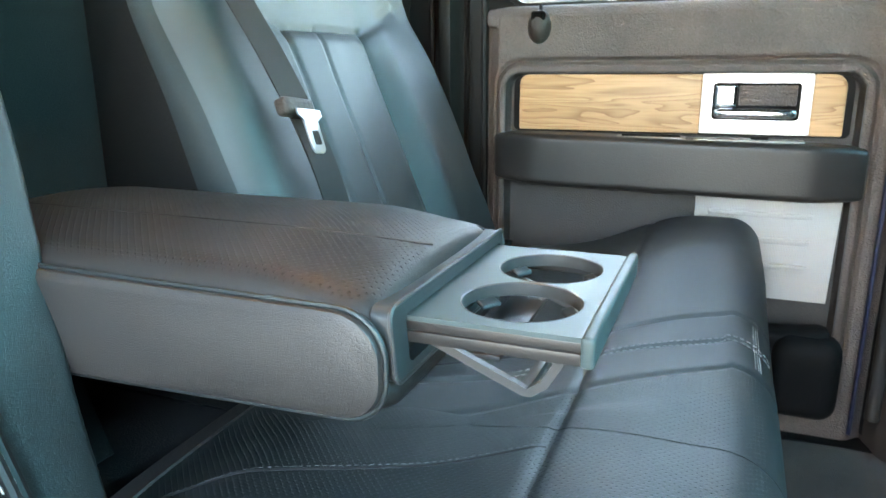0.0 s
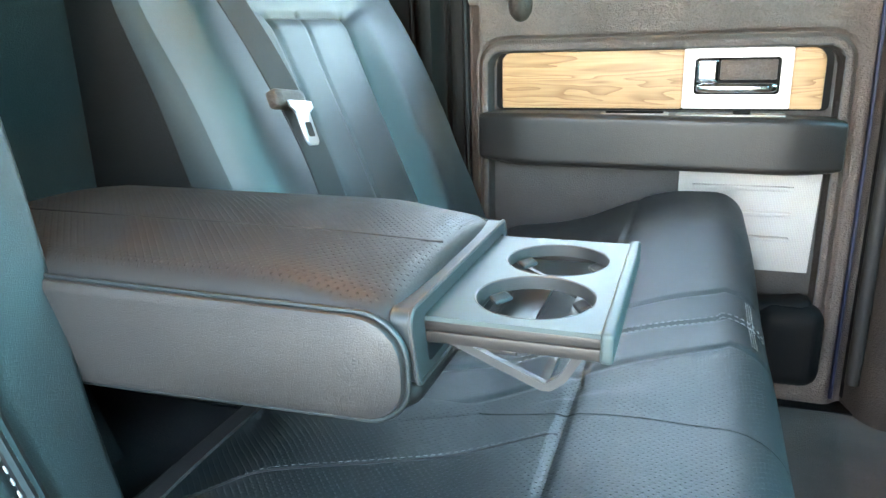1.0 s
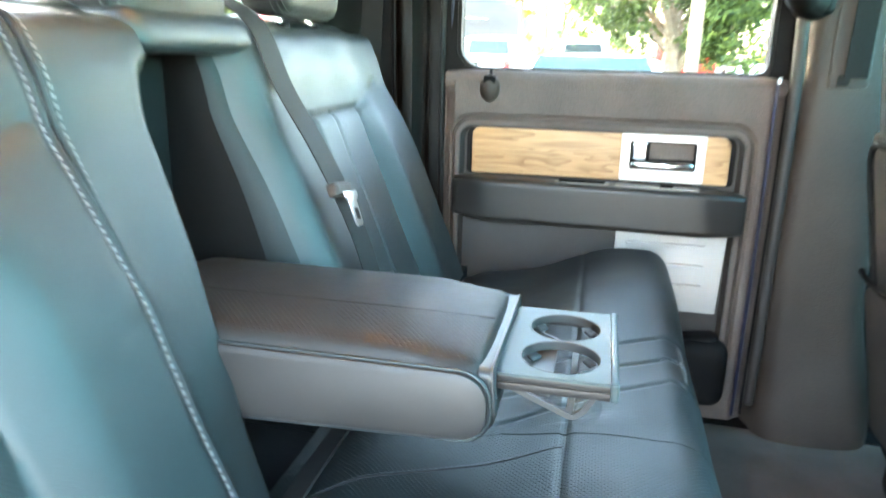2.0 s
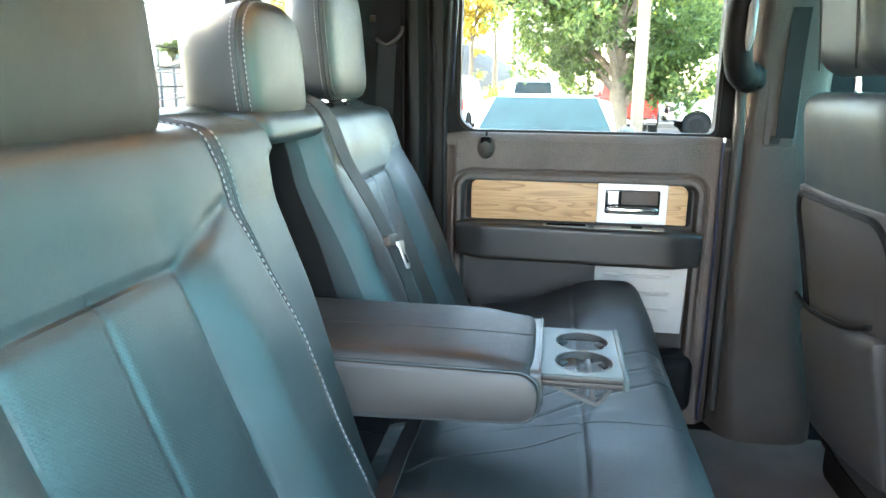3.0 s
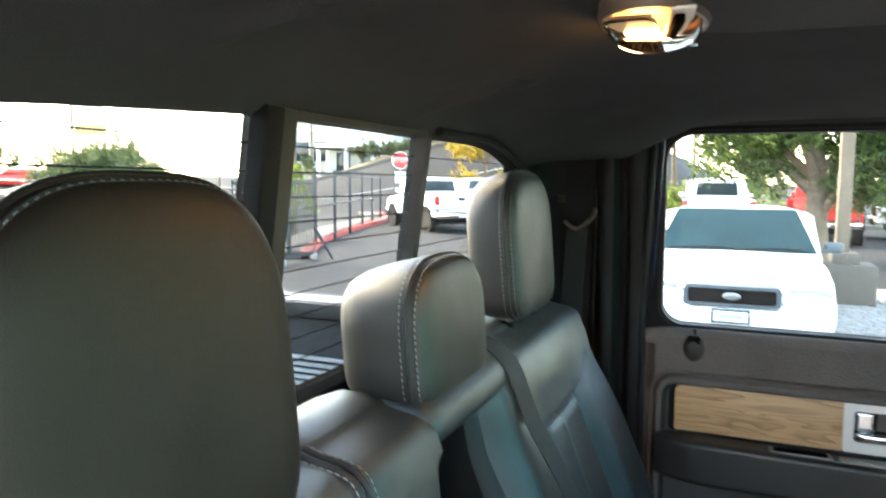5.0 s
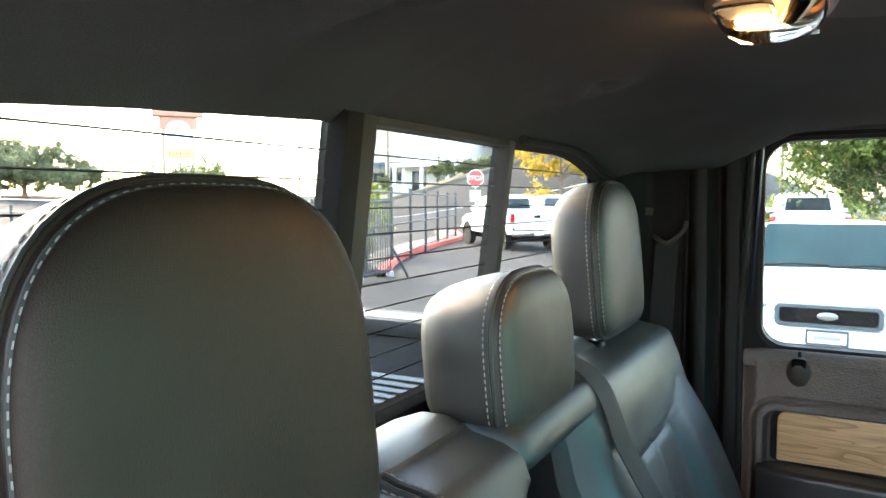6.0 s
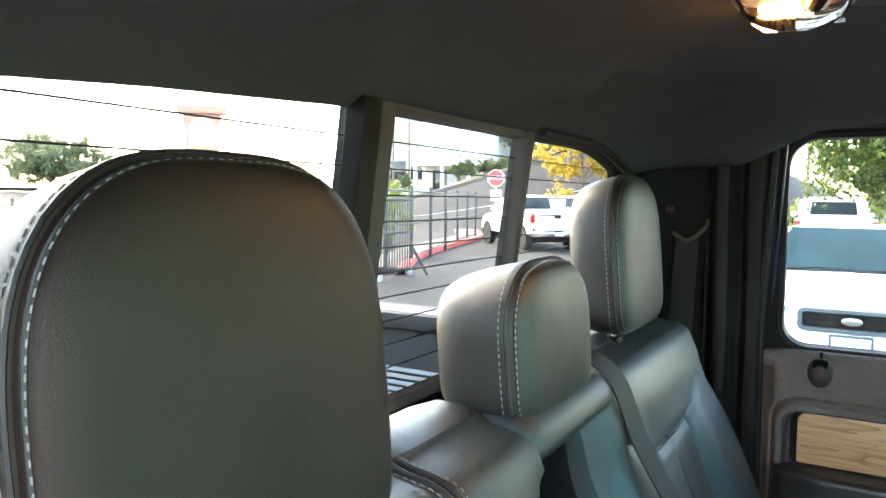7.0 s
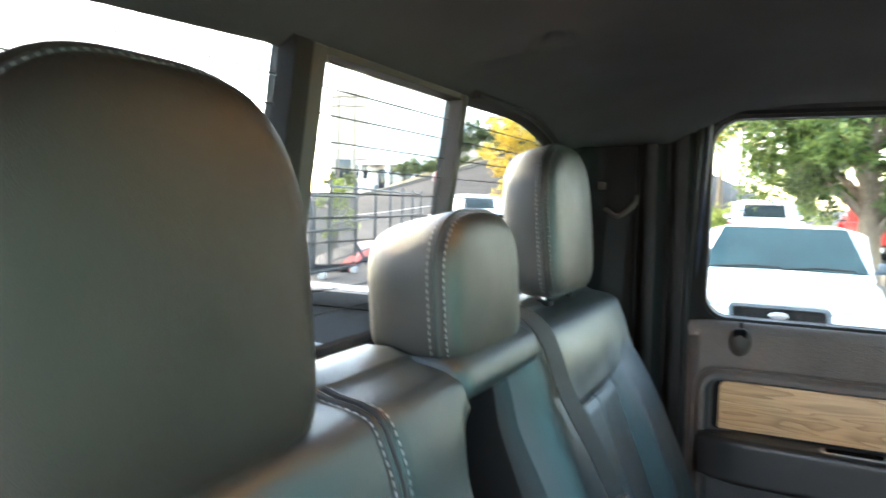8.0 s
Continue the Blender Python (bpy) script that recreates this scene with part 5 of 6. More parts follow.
def leaf_cloud(centres, radius, count, size, seed, squash=0.8, droop=0.0, bm=None):
    """Many small bent leaves in clumps round the given centres."""
    rng = random.Random(seed)
    made = bm or bmesh.new()
    for c in centres:
        clumps = [(Vector([rng.gauss(0, 0.45) for _ in range(3)])) for _ in range(max(6, count // 40))]
        for k in range(count):
            d = clumps[k % len(clumps)]
            p = Vector(c[:3]) + Vector((d.x, d.y, d.z * squash)) * radius * c[3] + Vector([rng.gauss(0, 0.13) for _ in range(3)]) * radius * c[3]
            p.z -= droop * rng.random() ** 2
            turn = Euler((rng.uniform(-1.2, 1.2), rng.uniform(-1.2, 1.2), rng.uniform(0, 6.3))).to_matrix()
            s = size * rng.uniform(0.6, 1.4)
            q = [turn @ Vector(v) * s + p for v in ((-1, 0, 0), (0, -0.45, 0.12), (1, 0, -0.1), (0, 0.45, 0.12))]
            made.faces.new([made.verts.new(v) for v in q])
    return made


def build_tree(name, label, place, height, spread_, trunk_r, leaf, count, size, seed, lowest=0.3, limbs=9, squash=0.8):
    """A tapered trunk with limbs and a crown of many leaves."""
    rng = random.Random(seed)
    x, y = place
    z = hill(x, y)
    tree = tagged(empty(name, (x, y, z)), label, "tree")
    bm = bmesh.new()
    lean = [rng.uniform(-0.2, 0.2) for _ in range(2)]
    top = Vector((x + lean[0], y + lean[1], z + height * 0.75))
    pts = smooth_line([(x, y, z - 0.1), (x + lean[0] * 0.2, y + lean[1] * 0.3, z + height * 0.25), (x + lean[0] * 0.8, y, z + height * 0.5), top], 6)
    tube(pts, [trunk_r * (1.25 - 0.35 * min(1, k / 3) - 0.8 * k / len(pts)) for k in range(len(pts))], 12, bm)
    centres = []
    for k in range(limbs):
        a = 6.28 * k / limbs + rng.uniform(-0.3, 0.3)
        h = rng.uniform(lowest, 0.62)
        root = Vector((x + lean[0] * h, y + lean[1] * h, z + height * h))
        reach = spread_ * rng.uniform(0.55, 0.95)
        tip = root + Vector((math.cos(a) * reach, math.sin(a) * reach, height * rng.uniform(0.12, 0.34)))
        mid = root.lerp(tip, 0.5) + Vector((0, 0, height * 0.05))
        tube(smooth_line([root, mid, tip], 5), [trunk_r * 0.38 * (1 - 0.8 * i / 10) for i in range(11)], 7, bm)
        centres += [(*tip, rng.uniform(0.7, 1.1)), (*mid, rng.uniform(0.5, 0.8))]
    centres += [(top.x + rng.uniform(-0.4, 0.4) * spread_, top.y + rng.uniform(-0.4, 0.4) * spread_, top.z + height * rng.uniform(-0.05, 0.15), 1.0) for _ in range(4)]
    part("trunk", bm, BARK, tree, "rough grey-brown trunk and limbs")
    part("crown", leaf_cloud(centres, spread_ * 0.42, count // len(centres), size, seed, squash), leaf, tree, "crown of many small leaves", smooth=False, kind="stuff")
    return tree


def build_bush(name, label, centres, radius, leaf, count, size, seed):
    bush = tagged(empty(name, (centres[0][0], centres[0][1], hill(centres[0][0], centres[0][1]))), label, "bush")
    bm = bmesh.new()
    rng = random.Random(seed)
    for c in centres:
        z = hill(c[0], c[1])
        for k in range(5):
            tip = Vector((c[0] + rng.uniform(-0.5, 0.5) * radius * c[3], c[1] + rng.uniform(-0.5, 0.5) * radius * c[3], c[2] + rng.uniform(-0.2, 0.4) * radius))
            tube([Vector((c[0] + rng.uniform(-0.1, 0.1), c[1] + rng.uniform(-0.1, 0.1), z - 0.05)), tip], [0.03 * radius + 0.004, 0.004], 6, bm)
    part("stems", bm, BARK, bush)
    part("foliage", leaf_cloud(centres, radius, count // len(centres), size, seed), leaf, bush, smooth=False, kind="stuff")
    return bush


# ---- vehicles ----
def half_section(zb, zt, w, wt, n=6):
    """Half of a body's cross section, from the bottom middle to the top middle."""
    h = zt - zb
    return [(0, zb), (w * 0.86, zb), (w * 0.97, zb + h * 0.06), (w, zb + h * 0.3), (w * 0.995, zb + h * 0.6), (w * 0.97, zb + h * 0.86), (wt, zb + h * 0.97), (wt * 0.8, zt), (0, zt + 0.015)]


def loft(sections):
    """A closed body through cross sections (x, half outline)."""
    bm = bmesh.new()
    rows = []
    for x, half in sections:
        loop = half + [(-y, z) for y, z in half[-2:0:-1]]
        rows.append([bm.verts.new((x, y, z)) for y, z in loop])
    grid_faces(bm, rows, close_v=True)
    bm.faces.new(rows[0][::-1])
    bm.faces.new(rows[-1])
    bmesh.ops.recalc_face_normals(bm, faces=bm.faces[:])
    return bm


def quad_plate(corners, thick=0.012):
    """A thin plate on four corners."""
    c = [Vector(p) for p in corners]
    n = (c[1] - c[0]).cross(c[3] - c[0]).normalized() * thick
    bm = bmesh.new()
    rows = [[bm.verts.new(p) for p in c], [bm.verts.new(p + n) for p in c]]
    grid_faces(bm, rows, close_v=True)
    bm.faces.new(rows[0][::-1])
    bm.faces.new(rows[1])
    bmesh.ops.recalc_face_normals(bm, faces=bm.faces[:])
    return bm


def add_wheels(car, spots, r, w):
    for x, y in spots:
        bm = bmesh.new()
        rows = []
        for rr, yy in ((0.62 * r, -w / 2), (0.9 * r, -w / 2), (r, -w * 0.36), (r, w * 0.36), (0.9 * r, w / 2), (0.62 * r, w / 2)):
            rows.append([bm.verts.new((x + rr * math.cos(a), y + yy, r + rr * math.sin(a))) for a in np.linspace(0, 2 * math.pi, 32, endpoint=False)])
        grid_faces(bm, rows, close_u=True, close_v=True)
        bmesh.ops.recalc_face_normals(bm, faces=bm.faces[:])
        tyre = part("tyre", bm, TYRE, car)
        out = 1 if y > 0 else -1
        rim = bmesh.new()
        rows = []
        for rr, yy in ((0.62 * r, 0.5), (0.56 * r, 0.42), (0.2 * r, 0.30), (0.16 * r, 0.42), (0.02 * r, 0.44)):
            rows.append([rim.verts.new((x + rr * math.cos(a), y + out * yy * w, r + rr * math.sin(a))) for a in np.linspace(0, 2 * math.pi, 32, endpoint=False)])
        grid_faces(rim, rows, close_v=True)
        bmesh.ops.recalc_face_normals(rim, faces=rim.faces[:])
        part("rim", rim, STEEL, tyre, "silver wheel rim")


def local_thing(name, place, turn, label, category, group=""):
    ob = empty(name, place, turn)
    ob["local"] = 1
    return tagged(ob, label, category, group)


def build_pickup(place, turn, paint, label, cap=False):
    """A crew-cab pickup, its nose along local x."""
    car = local_thing("pickup_truck", (*place, hill(*place)), turn, label, "pickup truck", "parked vehicles")
    cab = [(-0.62, half_section(0.55, 1.30, 0.96, 0.94)), (-0.5, half_section(0.5, 1.34, 0.99, 0.95)), (1.4, half_section(0.5, 1.32, 0.99, 0.95)), (1.75, half_section(0.5, 1.26, 0.99, 0.9)), (2.6, half_section(0.52, 1.2, 0.98, 0.86)), (2.95, half_section(0.55, 1.1, 0.94, 0.8)), (3.05, half_section(0.62, 1.0, 0.88, 0.76))]
    part("body", loft(cab), paint, car)
    roof = [(-0.55, half_section(1.3, 1.36, 0.93, 0.9)), (-0.42, half_section(1.3, 1.88, 0.92, 0.72)), (0.0, half_section(1.3, 1.94, 0.92, 0.74)), (0.75, half_section(1.3, 1.92, 0.92, 0.72)), (1.55, half_section(1.26, 1.31, 0.93, 0.85))]
    part("cabin", loft(roof), paint, car)
    part("rear_window", quad_plate([(-0.528, -0.62, 1.42), (-0.528, 0.62, 1.42), (-0.458, 0.56, 1.80), (-0.458, -0.56, 1.80)], -0.02), CAR_GLASS, car)
    part("windscreen", quad_plate([(1.46, -0.74, 1.36), (1.46, 0.74, 1.36), (0.87, 0.62, 1.85), (0.87, -0.62, 1.85)], 0.02), CAR_GLASS, car)
    for s in (-1, 1):
        for x0, x1 in ((-0.36, 0.28), (0.36, 1.02)):
            part("side_window", quad_plate([(x0, s * 0.912, 1.40), (x1 + (0.16 if x1 > 0.9 else 0), s * 0.912, 1.40), (x1 - (0.12 if x1 > 0.9 else 0), s * 0.80, 1.80), (x0 + 0.03, s * 0.80, 1.80)], 0.02 * s), CAR_GLASS, car)
        part("bed_side", box(-2.55, -0.64, min(s * 0.98, s * 0.9), max(s * 0.98, s * 0.9), 0.55, 1.36, 0.03), paint, car)
        part("bed_rail", box(-2.54, -0.64, min(s * 0.99, s * 0.88), max(s * 0.99, s * 0.88), 1.361, 1.385, 0.008), TRIM_DARK, car)
        part("tail_light", box(-2.572, -2.50, min(s * 0.985, s * 0.83), max(s * 0.985, s * 0.83), 0.98, 1.28, 0.012), RED_LENS, car)
        part("mirror", pad(0.05, 0.08, 0.08, 0.04, 6, lambda p, s=s: p + Vector((1.15, s * 1.08, 1.42))), paint, car)
        part("head_light", box(2.93, 3.03, min(s * 0.9, s * 0.6), max(s * 0.9, s * 0.6), 0.86, 1.06, 0.02), PALE_LENS, car)
        for x in (-1.72, 2.1):
            arch = [(x + 0.47 * math.cos(a), s * 0.992, 0.42 + 0.47 * math.sin(a)) for a in np.linspace(0.05, math.pi - 0.05, 16)]
            part("wheel_arch", tube(arch, 0.03, 6), TRIM_DARK, car)
            disc = slab([(x + 0.46 * math.cos(a), 0.40 + 0.46 * math.sin(a)) for a in np.linspace(0, 2 * math.pi, 24, endpoint=False)], 0, 0.01, lambda a, b, d, s=s: (a, s * (0.985 + d), b))
            part("wheel_well", disc, RUBBER, car)
    part("tailgate", box(-2.56, -2.49, -0.82, 0.82, 0.72, 1.34, 0.02), paint, car)
    part("tailgate_handle", box(-2.575, -2.555, -0.12, 0.12, 1.12, 1.22, 0.008), TRIM_DARK, car)
    part("tailgate_badge", box(-2.572, -2.555, 0.45, 0.7, 0.80, 0.83), STEEL, car)
    part("bed_floor", box(-2.49, -0.64, -0.9, 0.9, 0.62, 0.72), TRIM_DARK, car)
    part("rear_bumper", box(-2.74, -2.56, -0.96, 0.96, 0.50, 0.70, 0.03), CHROME, car, "chrome step bumper")
    part("number_plate", box(-2.752, -2.738, -0.16, 0.16, 0.54, 0.66), SIGN_WHITE, car)
    part("front_bumper", box(3.0, 3.16, -0.94, 0.94, 0.5, 0.72, 0.04), CHROME, car)
    part("grille", box(3.0, 3.07, -0.58, 0.58, 0.78, 1.06, 0.02), TRIM_DARK, car)
    part("underside", box(-2.4, 2.7, -0.7, 0.7, 0.3, 0.56, 0.03), RUBBER, car)
    add_wheels(car, [(-1.72, 0.86), (-1.72, -0.86), (2.1, 0.86), (2.1, -0.86)], 0.40, 0.27)
    return car


def build_sedan(place, turn, paint, label):
    """A large four-door car, its nose along local x."""
    car = local_thing("sedan_car", (*place, hill(*place)), turn, label, "car", "parked vehicles")
    body = [(-2.66, half_section(0.45, 0.86, 0.84, 0.72)), (-2.5, half_section(0.3, 0.93, 0.93, 0.8)), (-1.6, half_section(0.22, 0.97, 0.98, 0.86)), (0.0, half_section(0.2, 0.96, 0.985, 0.88)), (1.15, half_section(0.2, 0.95, 0.985, 0.86)), (1.5, half_section(0.2, 0.925, 0.98, 0.84)), (2.1, half_section(0.22, 0.86, 0.965, 0.8)), (2.42, half_section(0.26, 0.80, 0.94, 0.76)), (2.56, half_section(0.3, 0.72, 0.90, 0.72)), (2.63, half_section(0.36, 0.60, 0.84, 0.66))]
    part("body", loft(body), paint, car)
    roof = [(-1.75, half_section(0.93, 0.985, 0.8, 0.74)), (-1.15, half_section(0.93, 1.38, 0.86, 0.60)), (-0.6, half_section(0.93, 1.465, 0.87, 0.62)), (0.0, half_section(0.93, 1.475, 0.87, 0.62)), (0.45, half_section(0.93, 1.44, 0.9, 0.70)), (1.28, half_section(0.90, 0.955, 0.91, 0.86))]
    part("cabin", loft(roof), paint, car)
    part("windscreen", quad_plate([(1.235, -0.85, 0.985), (1.235, 0.85, 0.985), (0.51, 0.67, 1.43), (0.51, -0.67, 1.43)], 0.018), WINDSCREEN, car, "dark windscreen with its blue-green reflection put into the colour")
    for s in (-1, 1):
        part("side_window", quad_plate([(-0.2, s * 0.885, 0.99), (0.95, s * 0.885, 0.99), (0.42, s * 0.68, 1.39), (-0.2, s * 0.68, 1.40)], 0.02 * s), CAR_GLASS, car)
        part("wiper", tube([(1.285, s * 0.36 - 0.34, 1.0), (1.25, s * 0.36, 1.028), (1.262, s * 0.36 + 0.36, 1.02)], 0.012, 6), RUBBER, car)
        part("mirror", pad(0.05, 0.10, 0.065, 0.04, 8, lambda p, s=s: p + Vector((0.85, s * 1.06, 1.03))), MIRROR_SHELL, car)
        part("mirror_arm", tube([(0.9, s * 0.9, 0.98), (0.87, s * 1.0, 1.0)], 0.025, 8), MIRROR_SHELL, car)
        head = slab([(s * 0.50, 0.63), (s * 0.86, 0.61), (s * 0.885, 0.70), (s * 0.80, 0.755), (s * 0.52, 0.745)], 2.30, 2.575, lambda a, b, d: (d - 0.16 * max(0, abs(a) - 0.5) ** 1.2, a, b), 0.01)
        part("head_light", head, PALE_LENS, car, "clear headlight")
        part("hood_crease", tube([(1.3, s * 0.62, 0.955), (2.0, s * 0.55, 0.895), (2.5, s * 0.47, 0.785)], 0.008, 6), paint, car)
    bez = ring_slab(shift(outline(0.88, 0.205, 0.05, 6), 0, 0.665), shift(outline(0.80, 0.145, 0.035, 6), 0, 0.665), 2.52, 2.70, lambda a, b, d: (d, a, b))
    part("grille_frame", bez, MIRROR_SHELL, car)
    grille = part("grille", slab(shift(outline(0.80, 0.145, 0.035, 6), 0, 0.665), 2.5, 2.665, lambda a, b, d: (d, a, b)), RUBBER, car, "black mesh grille")
    bm = bmesh.new()
    for k in range(-9, 10):
        tube([(2.668, k * 0.045 - 0.07, 0.595), (2.668, k * 0.045 + 0.07, 0.735)], 0.004, 4, bm)
        tube([(2.668, k * 0.045 + 0.07, 0.595), (2.668, k * 0.045 - 0.07, 0.735)], 0.004, 4, bm)
    part("mesh", bm, TRIM_DARK, grille, kind="stuff")
    badge = slab([(0.085 * math.cos(a), 0.668 + 0.036 * math.sin(a)) for a in np.linspace(0, 2 * math.pi, 24, endpoint=False)], 2.66, 2.705, lambda a, b, d: (d, a, b), 0.006)
    part("badge", badge, STEEL, car, "plain oval silver badge")
    part("bumper", pad(0.12, 0.93, 0.12, 0.09, 14, lambda p: Vector((2.60 + p.x - 0.28 * (p.y / 0.93) ** 4, p.y, 0.44 + p.z))), paint, car)
    part("number_plate", box(2.715, 2.73, -0.16, 0.16, 0.42, 0.53, 0.004), SIGN_WHITE, car, "pale blank plate")
    part("plate_frame", ring_slab(shift(outline(0.35, 0.14, 0.01, 4), 0, 0.475), shift(outline(0.31, 0.10, 0.006, 4), 0, 0.475), 2.712, 2.734, lambda a, b, d: (d, a, b)), MIRROR_SHELL, car)
    part("plate_bar", box(2.727, 2.735, -0.11, 0.11, 0.455, 0.495), GALV, car)
    part("underside", box(-2.3, 2.2, -0.8, 0.8, 0.16, 0.3, 0.03), RUBBER, car)
    add_wheels(car, [(-1.55, 0.85), (-1.55, -0.85), (1.55, 0.85), (1.55, -0.85)], 0.33, 0.22)
    return car


def build_vehicles():
    build_sedan((0.22, 9.2), -90, WHITE_PAINT, "parked white sedan with dark mesh grille and oval badge")
    build_pickup((-10.4, 23.8), 135, WHITE_PAINT, "white pickup truck parked by the red kerb")
    build_pickup((-11.0, 30.5), 122, WHITE_PAINT, "white pickup truck parked further up the street")
    build_pickup((-0.4, 23.4), 93, WHITE_PAINT, "white pickup truck with its rear window in view")
    build_pickup((-3.0, 21.0), 88, WHITE_PAINT, "white pickup truck half hidden behind the sedan")
    build_pickup((2.9, 24.6), 82, RED_PAINT, "bright red pickup truck with chrome step bumper")
    build_pickup((7.4, 25.6), 176, WHITE_PAINT, "white pickup truck standing across the car park")
    build_sedan((-49.4, 36.0), 200, RED_PAINT, "small red car on the street beyond the fence")


# ---- the truck's own bed, behind the cab ----
def build_bed():
    bed = tagged(empty("truck_bed", (-1.2, 0, 0.0)), "open bed of the truck with chrome-capped rails", "truck bed", kind="structure")
    for s, y in ((1, 0.80), (-1, -0.96)):
        part("bed_wall", box(-2.05, -0.30, min(y, y + s * 0.12), max(y, y + s * 0.12), -0.05, 0.74, 0.02), BED_LINER, bed, "dark bed wall")
        part("bed_rail", box(-2.05, -0.30, min(y - s * 0.02, y + s * 0.14), max(y - s * 0.02, y + s * 0.14), 0.742, 0.785, 0.012), GREY_FRAME, bed)
        for k in range(3):
            part("rail_line", tube([(-2.05, y + s * (0.01 + 0.03 * k), 0.786), (-0.3, y + s * (0.01 + 0.03 * k), 0.786)], 0.0028, 6), STEEL, bed, "bright rail line")
        for k in range(5):
            z = 0.632 - 0.018 * k
            part("liner_rib", box(-1.4, -0.62, min(y - s * 0.012, y), max(y - s * 0.012, y), z - 0.0045, z + 0.0045, 0.002), LINER_RIB, bed, "pale rib of the bed liner")
    part("bed_floor", box(-2.05, -0.30, -0.96, 0.80, -0.09, -0.05), BED_LINER, bed)
    part("tailgate", box(-2.12, -2.05, -0.96, 0.80, -0.05, 0.77, 0.02), BLUE_PAINT, bed, "dark blue tailgate")


PALE_CONCRETE = surface("pale_concrete", (0.35, 0.295, 0.235), 0.9, 0.12, 30, 0.3, 0.01, blotch=0.6)
LINER_RIB = surface("pale_liner_rib", (0.36, 0.36, 0.35), 0.6, 0.15, 90)
BEIGE_WALL = surface("beige_stucco", (0.42, 0.37, 0.30), 0.9, 0.1, 30, 0.3, 0.01, blotch=0.4)
GREY_DOOR = surface("pale_grey_paint", (0.45, 0.43, 0.4), 0.6, 0.1)
BED_LINER = surface("black_bed_liner", (0.02, 0.019, 0.018), 0.85, 0.3, 90, 0.5, 0.003)


# ---- street furniture ----
def build_fence():
    fence = tagged(empty("iron_fence", (-12, 19, GROUND)), "open black iron rail fence along the red kerb", "fence")
    a, b = Vector((-9.0, 12.4)), Vector((-14.6, 27.4))
    n = 6
    for k in range(n + 1):
        p = a.lerp(b, k / n)
        z = hill(p.x, p.y)
        part("post", box(p.x - 0.035, p.x + 0.035, p.y - 0.035, p.y + 0.035, z, z + 2.1, 0.006), IRON, fence)
    for h in (0.25, 1.1, 1.95):
        part("rail", tube([(a.x, a.y, hill(*a) + h), (b.x, b.y, hill(*b) + h)], 0.025, 6), IRON, fence)
    far = tagged(empty("iron_fence", (-25, 20, GROUND)), "grey iron fence beside the street", "fence")
    a, b = Vector((-9.2, 12.0)), Vector((-42.0, 17.0))
    for k in range(14):
        p = a.lerp(b, k / 13)
        z = hill(p.x, p.y)
        part("post", box(p.x - 0.05, p.x + 0.05, p.y - 0.05, p.y + 0.05, z, z + 1.6, 0.006), IRON, far)
    for h in (0.5, 1.1, 1.55):
        part("rail", tube([(a.x, a.y, hill(*a) + h), (b.x, b.y, hill(*b) + h)], 0.03, 6), IRON, far)
    gate = tagged(empty("metal_gate", (-8.4, 12, GROUND)), "open sliding gate of closely set grey bars on feet", "gate")
    a, b = Vector((-8.1, 9.4)), Vector((-8.55, 12.7))
    for h in (0.16, 1.0, 1.72):
        part("gate_rail", tube([(a.x, a.y, GROUND + h), (b.x, b.y, GROUND + h)], 0.03, 6), IRON, gate)
    for k in range(27):
        p = a.lerp(b, k / 26)
        part("bar", box(p.x - 0.012, p.x + 0.012, p.y - 0.012, p.y + 0.012, GROUND + 0.1, GROUND + 1.78), IRON, gate)
    for p in (a.lerp(b, 0.02), a.lerp(b, 0.55), b):
        part("foot", box(p.x - 0.06, p.x + 0.06, p.y - 0.06, p.y + 0.06, GROUND, GROUND + 0.14, 0.01), GALV, gate, "galvanised roller foot")
    part("brace", tube([(b.x, b.y, GROUND + 0.75), (b.x + 0.42, b.y + 0.1, GROUND + 0.02)], 0.035, 6), IRON, gate)


GALV = surface("galvanised_steel", (0.42, 0.43, 0.44), 0.45, 0.1, relief=0, metallic=0.7)


def text_mesh(text, size, m, material, parent, name="lettering"):
    """Flat raised letters as a mesh part."""
    curve = bpy.data.curves.new("letters", "FONT")
    curve.body, curve.size, curve.extrude = text, size, 0.004
    curve.align_x, curve.align_y = "CENTER", "CENTER"
    tmp = new("letters", curve)
    bpy.context.view_layer.update()
    data = bpy.data.meshes.new_from_object(tmp.evaluated_get(bpy.context.evaluated_depsgraph_get()))
    bpy.data.objects.remove(tmp)
    bpy.data.curves.remove(curve)
    data.transform(m)
    data.materials.clear()
    data.materials.append(material)
    ob = new(name, data)
    ob.parent = parent
    if parent.type == "EMPTY" and not parent.get("local"):
        ob.matrix_parent_inverse = parent.matrix_basis.inverted()
    return ob


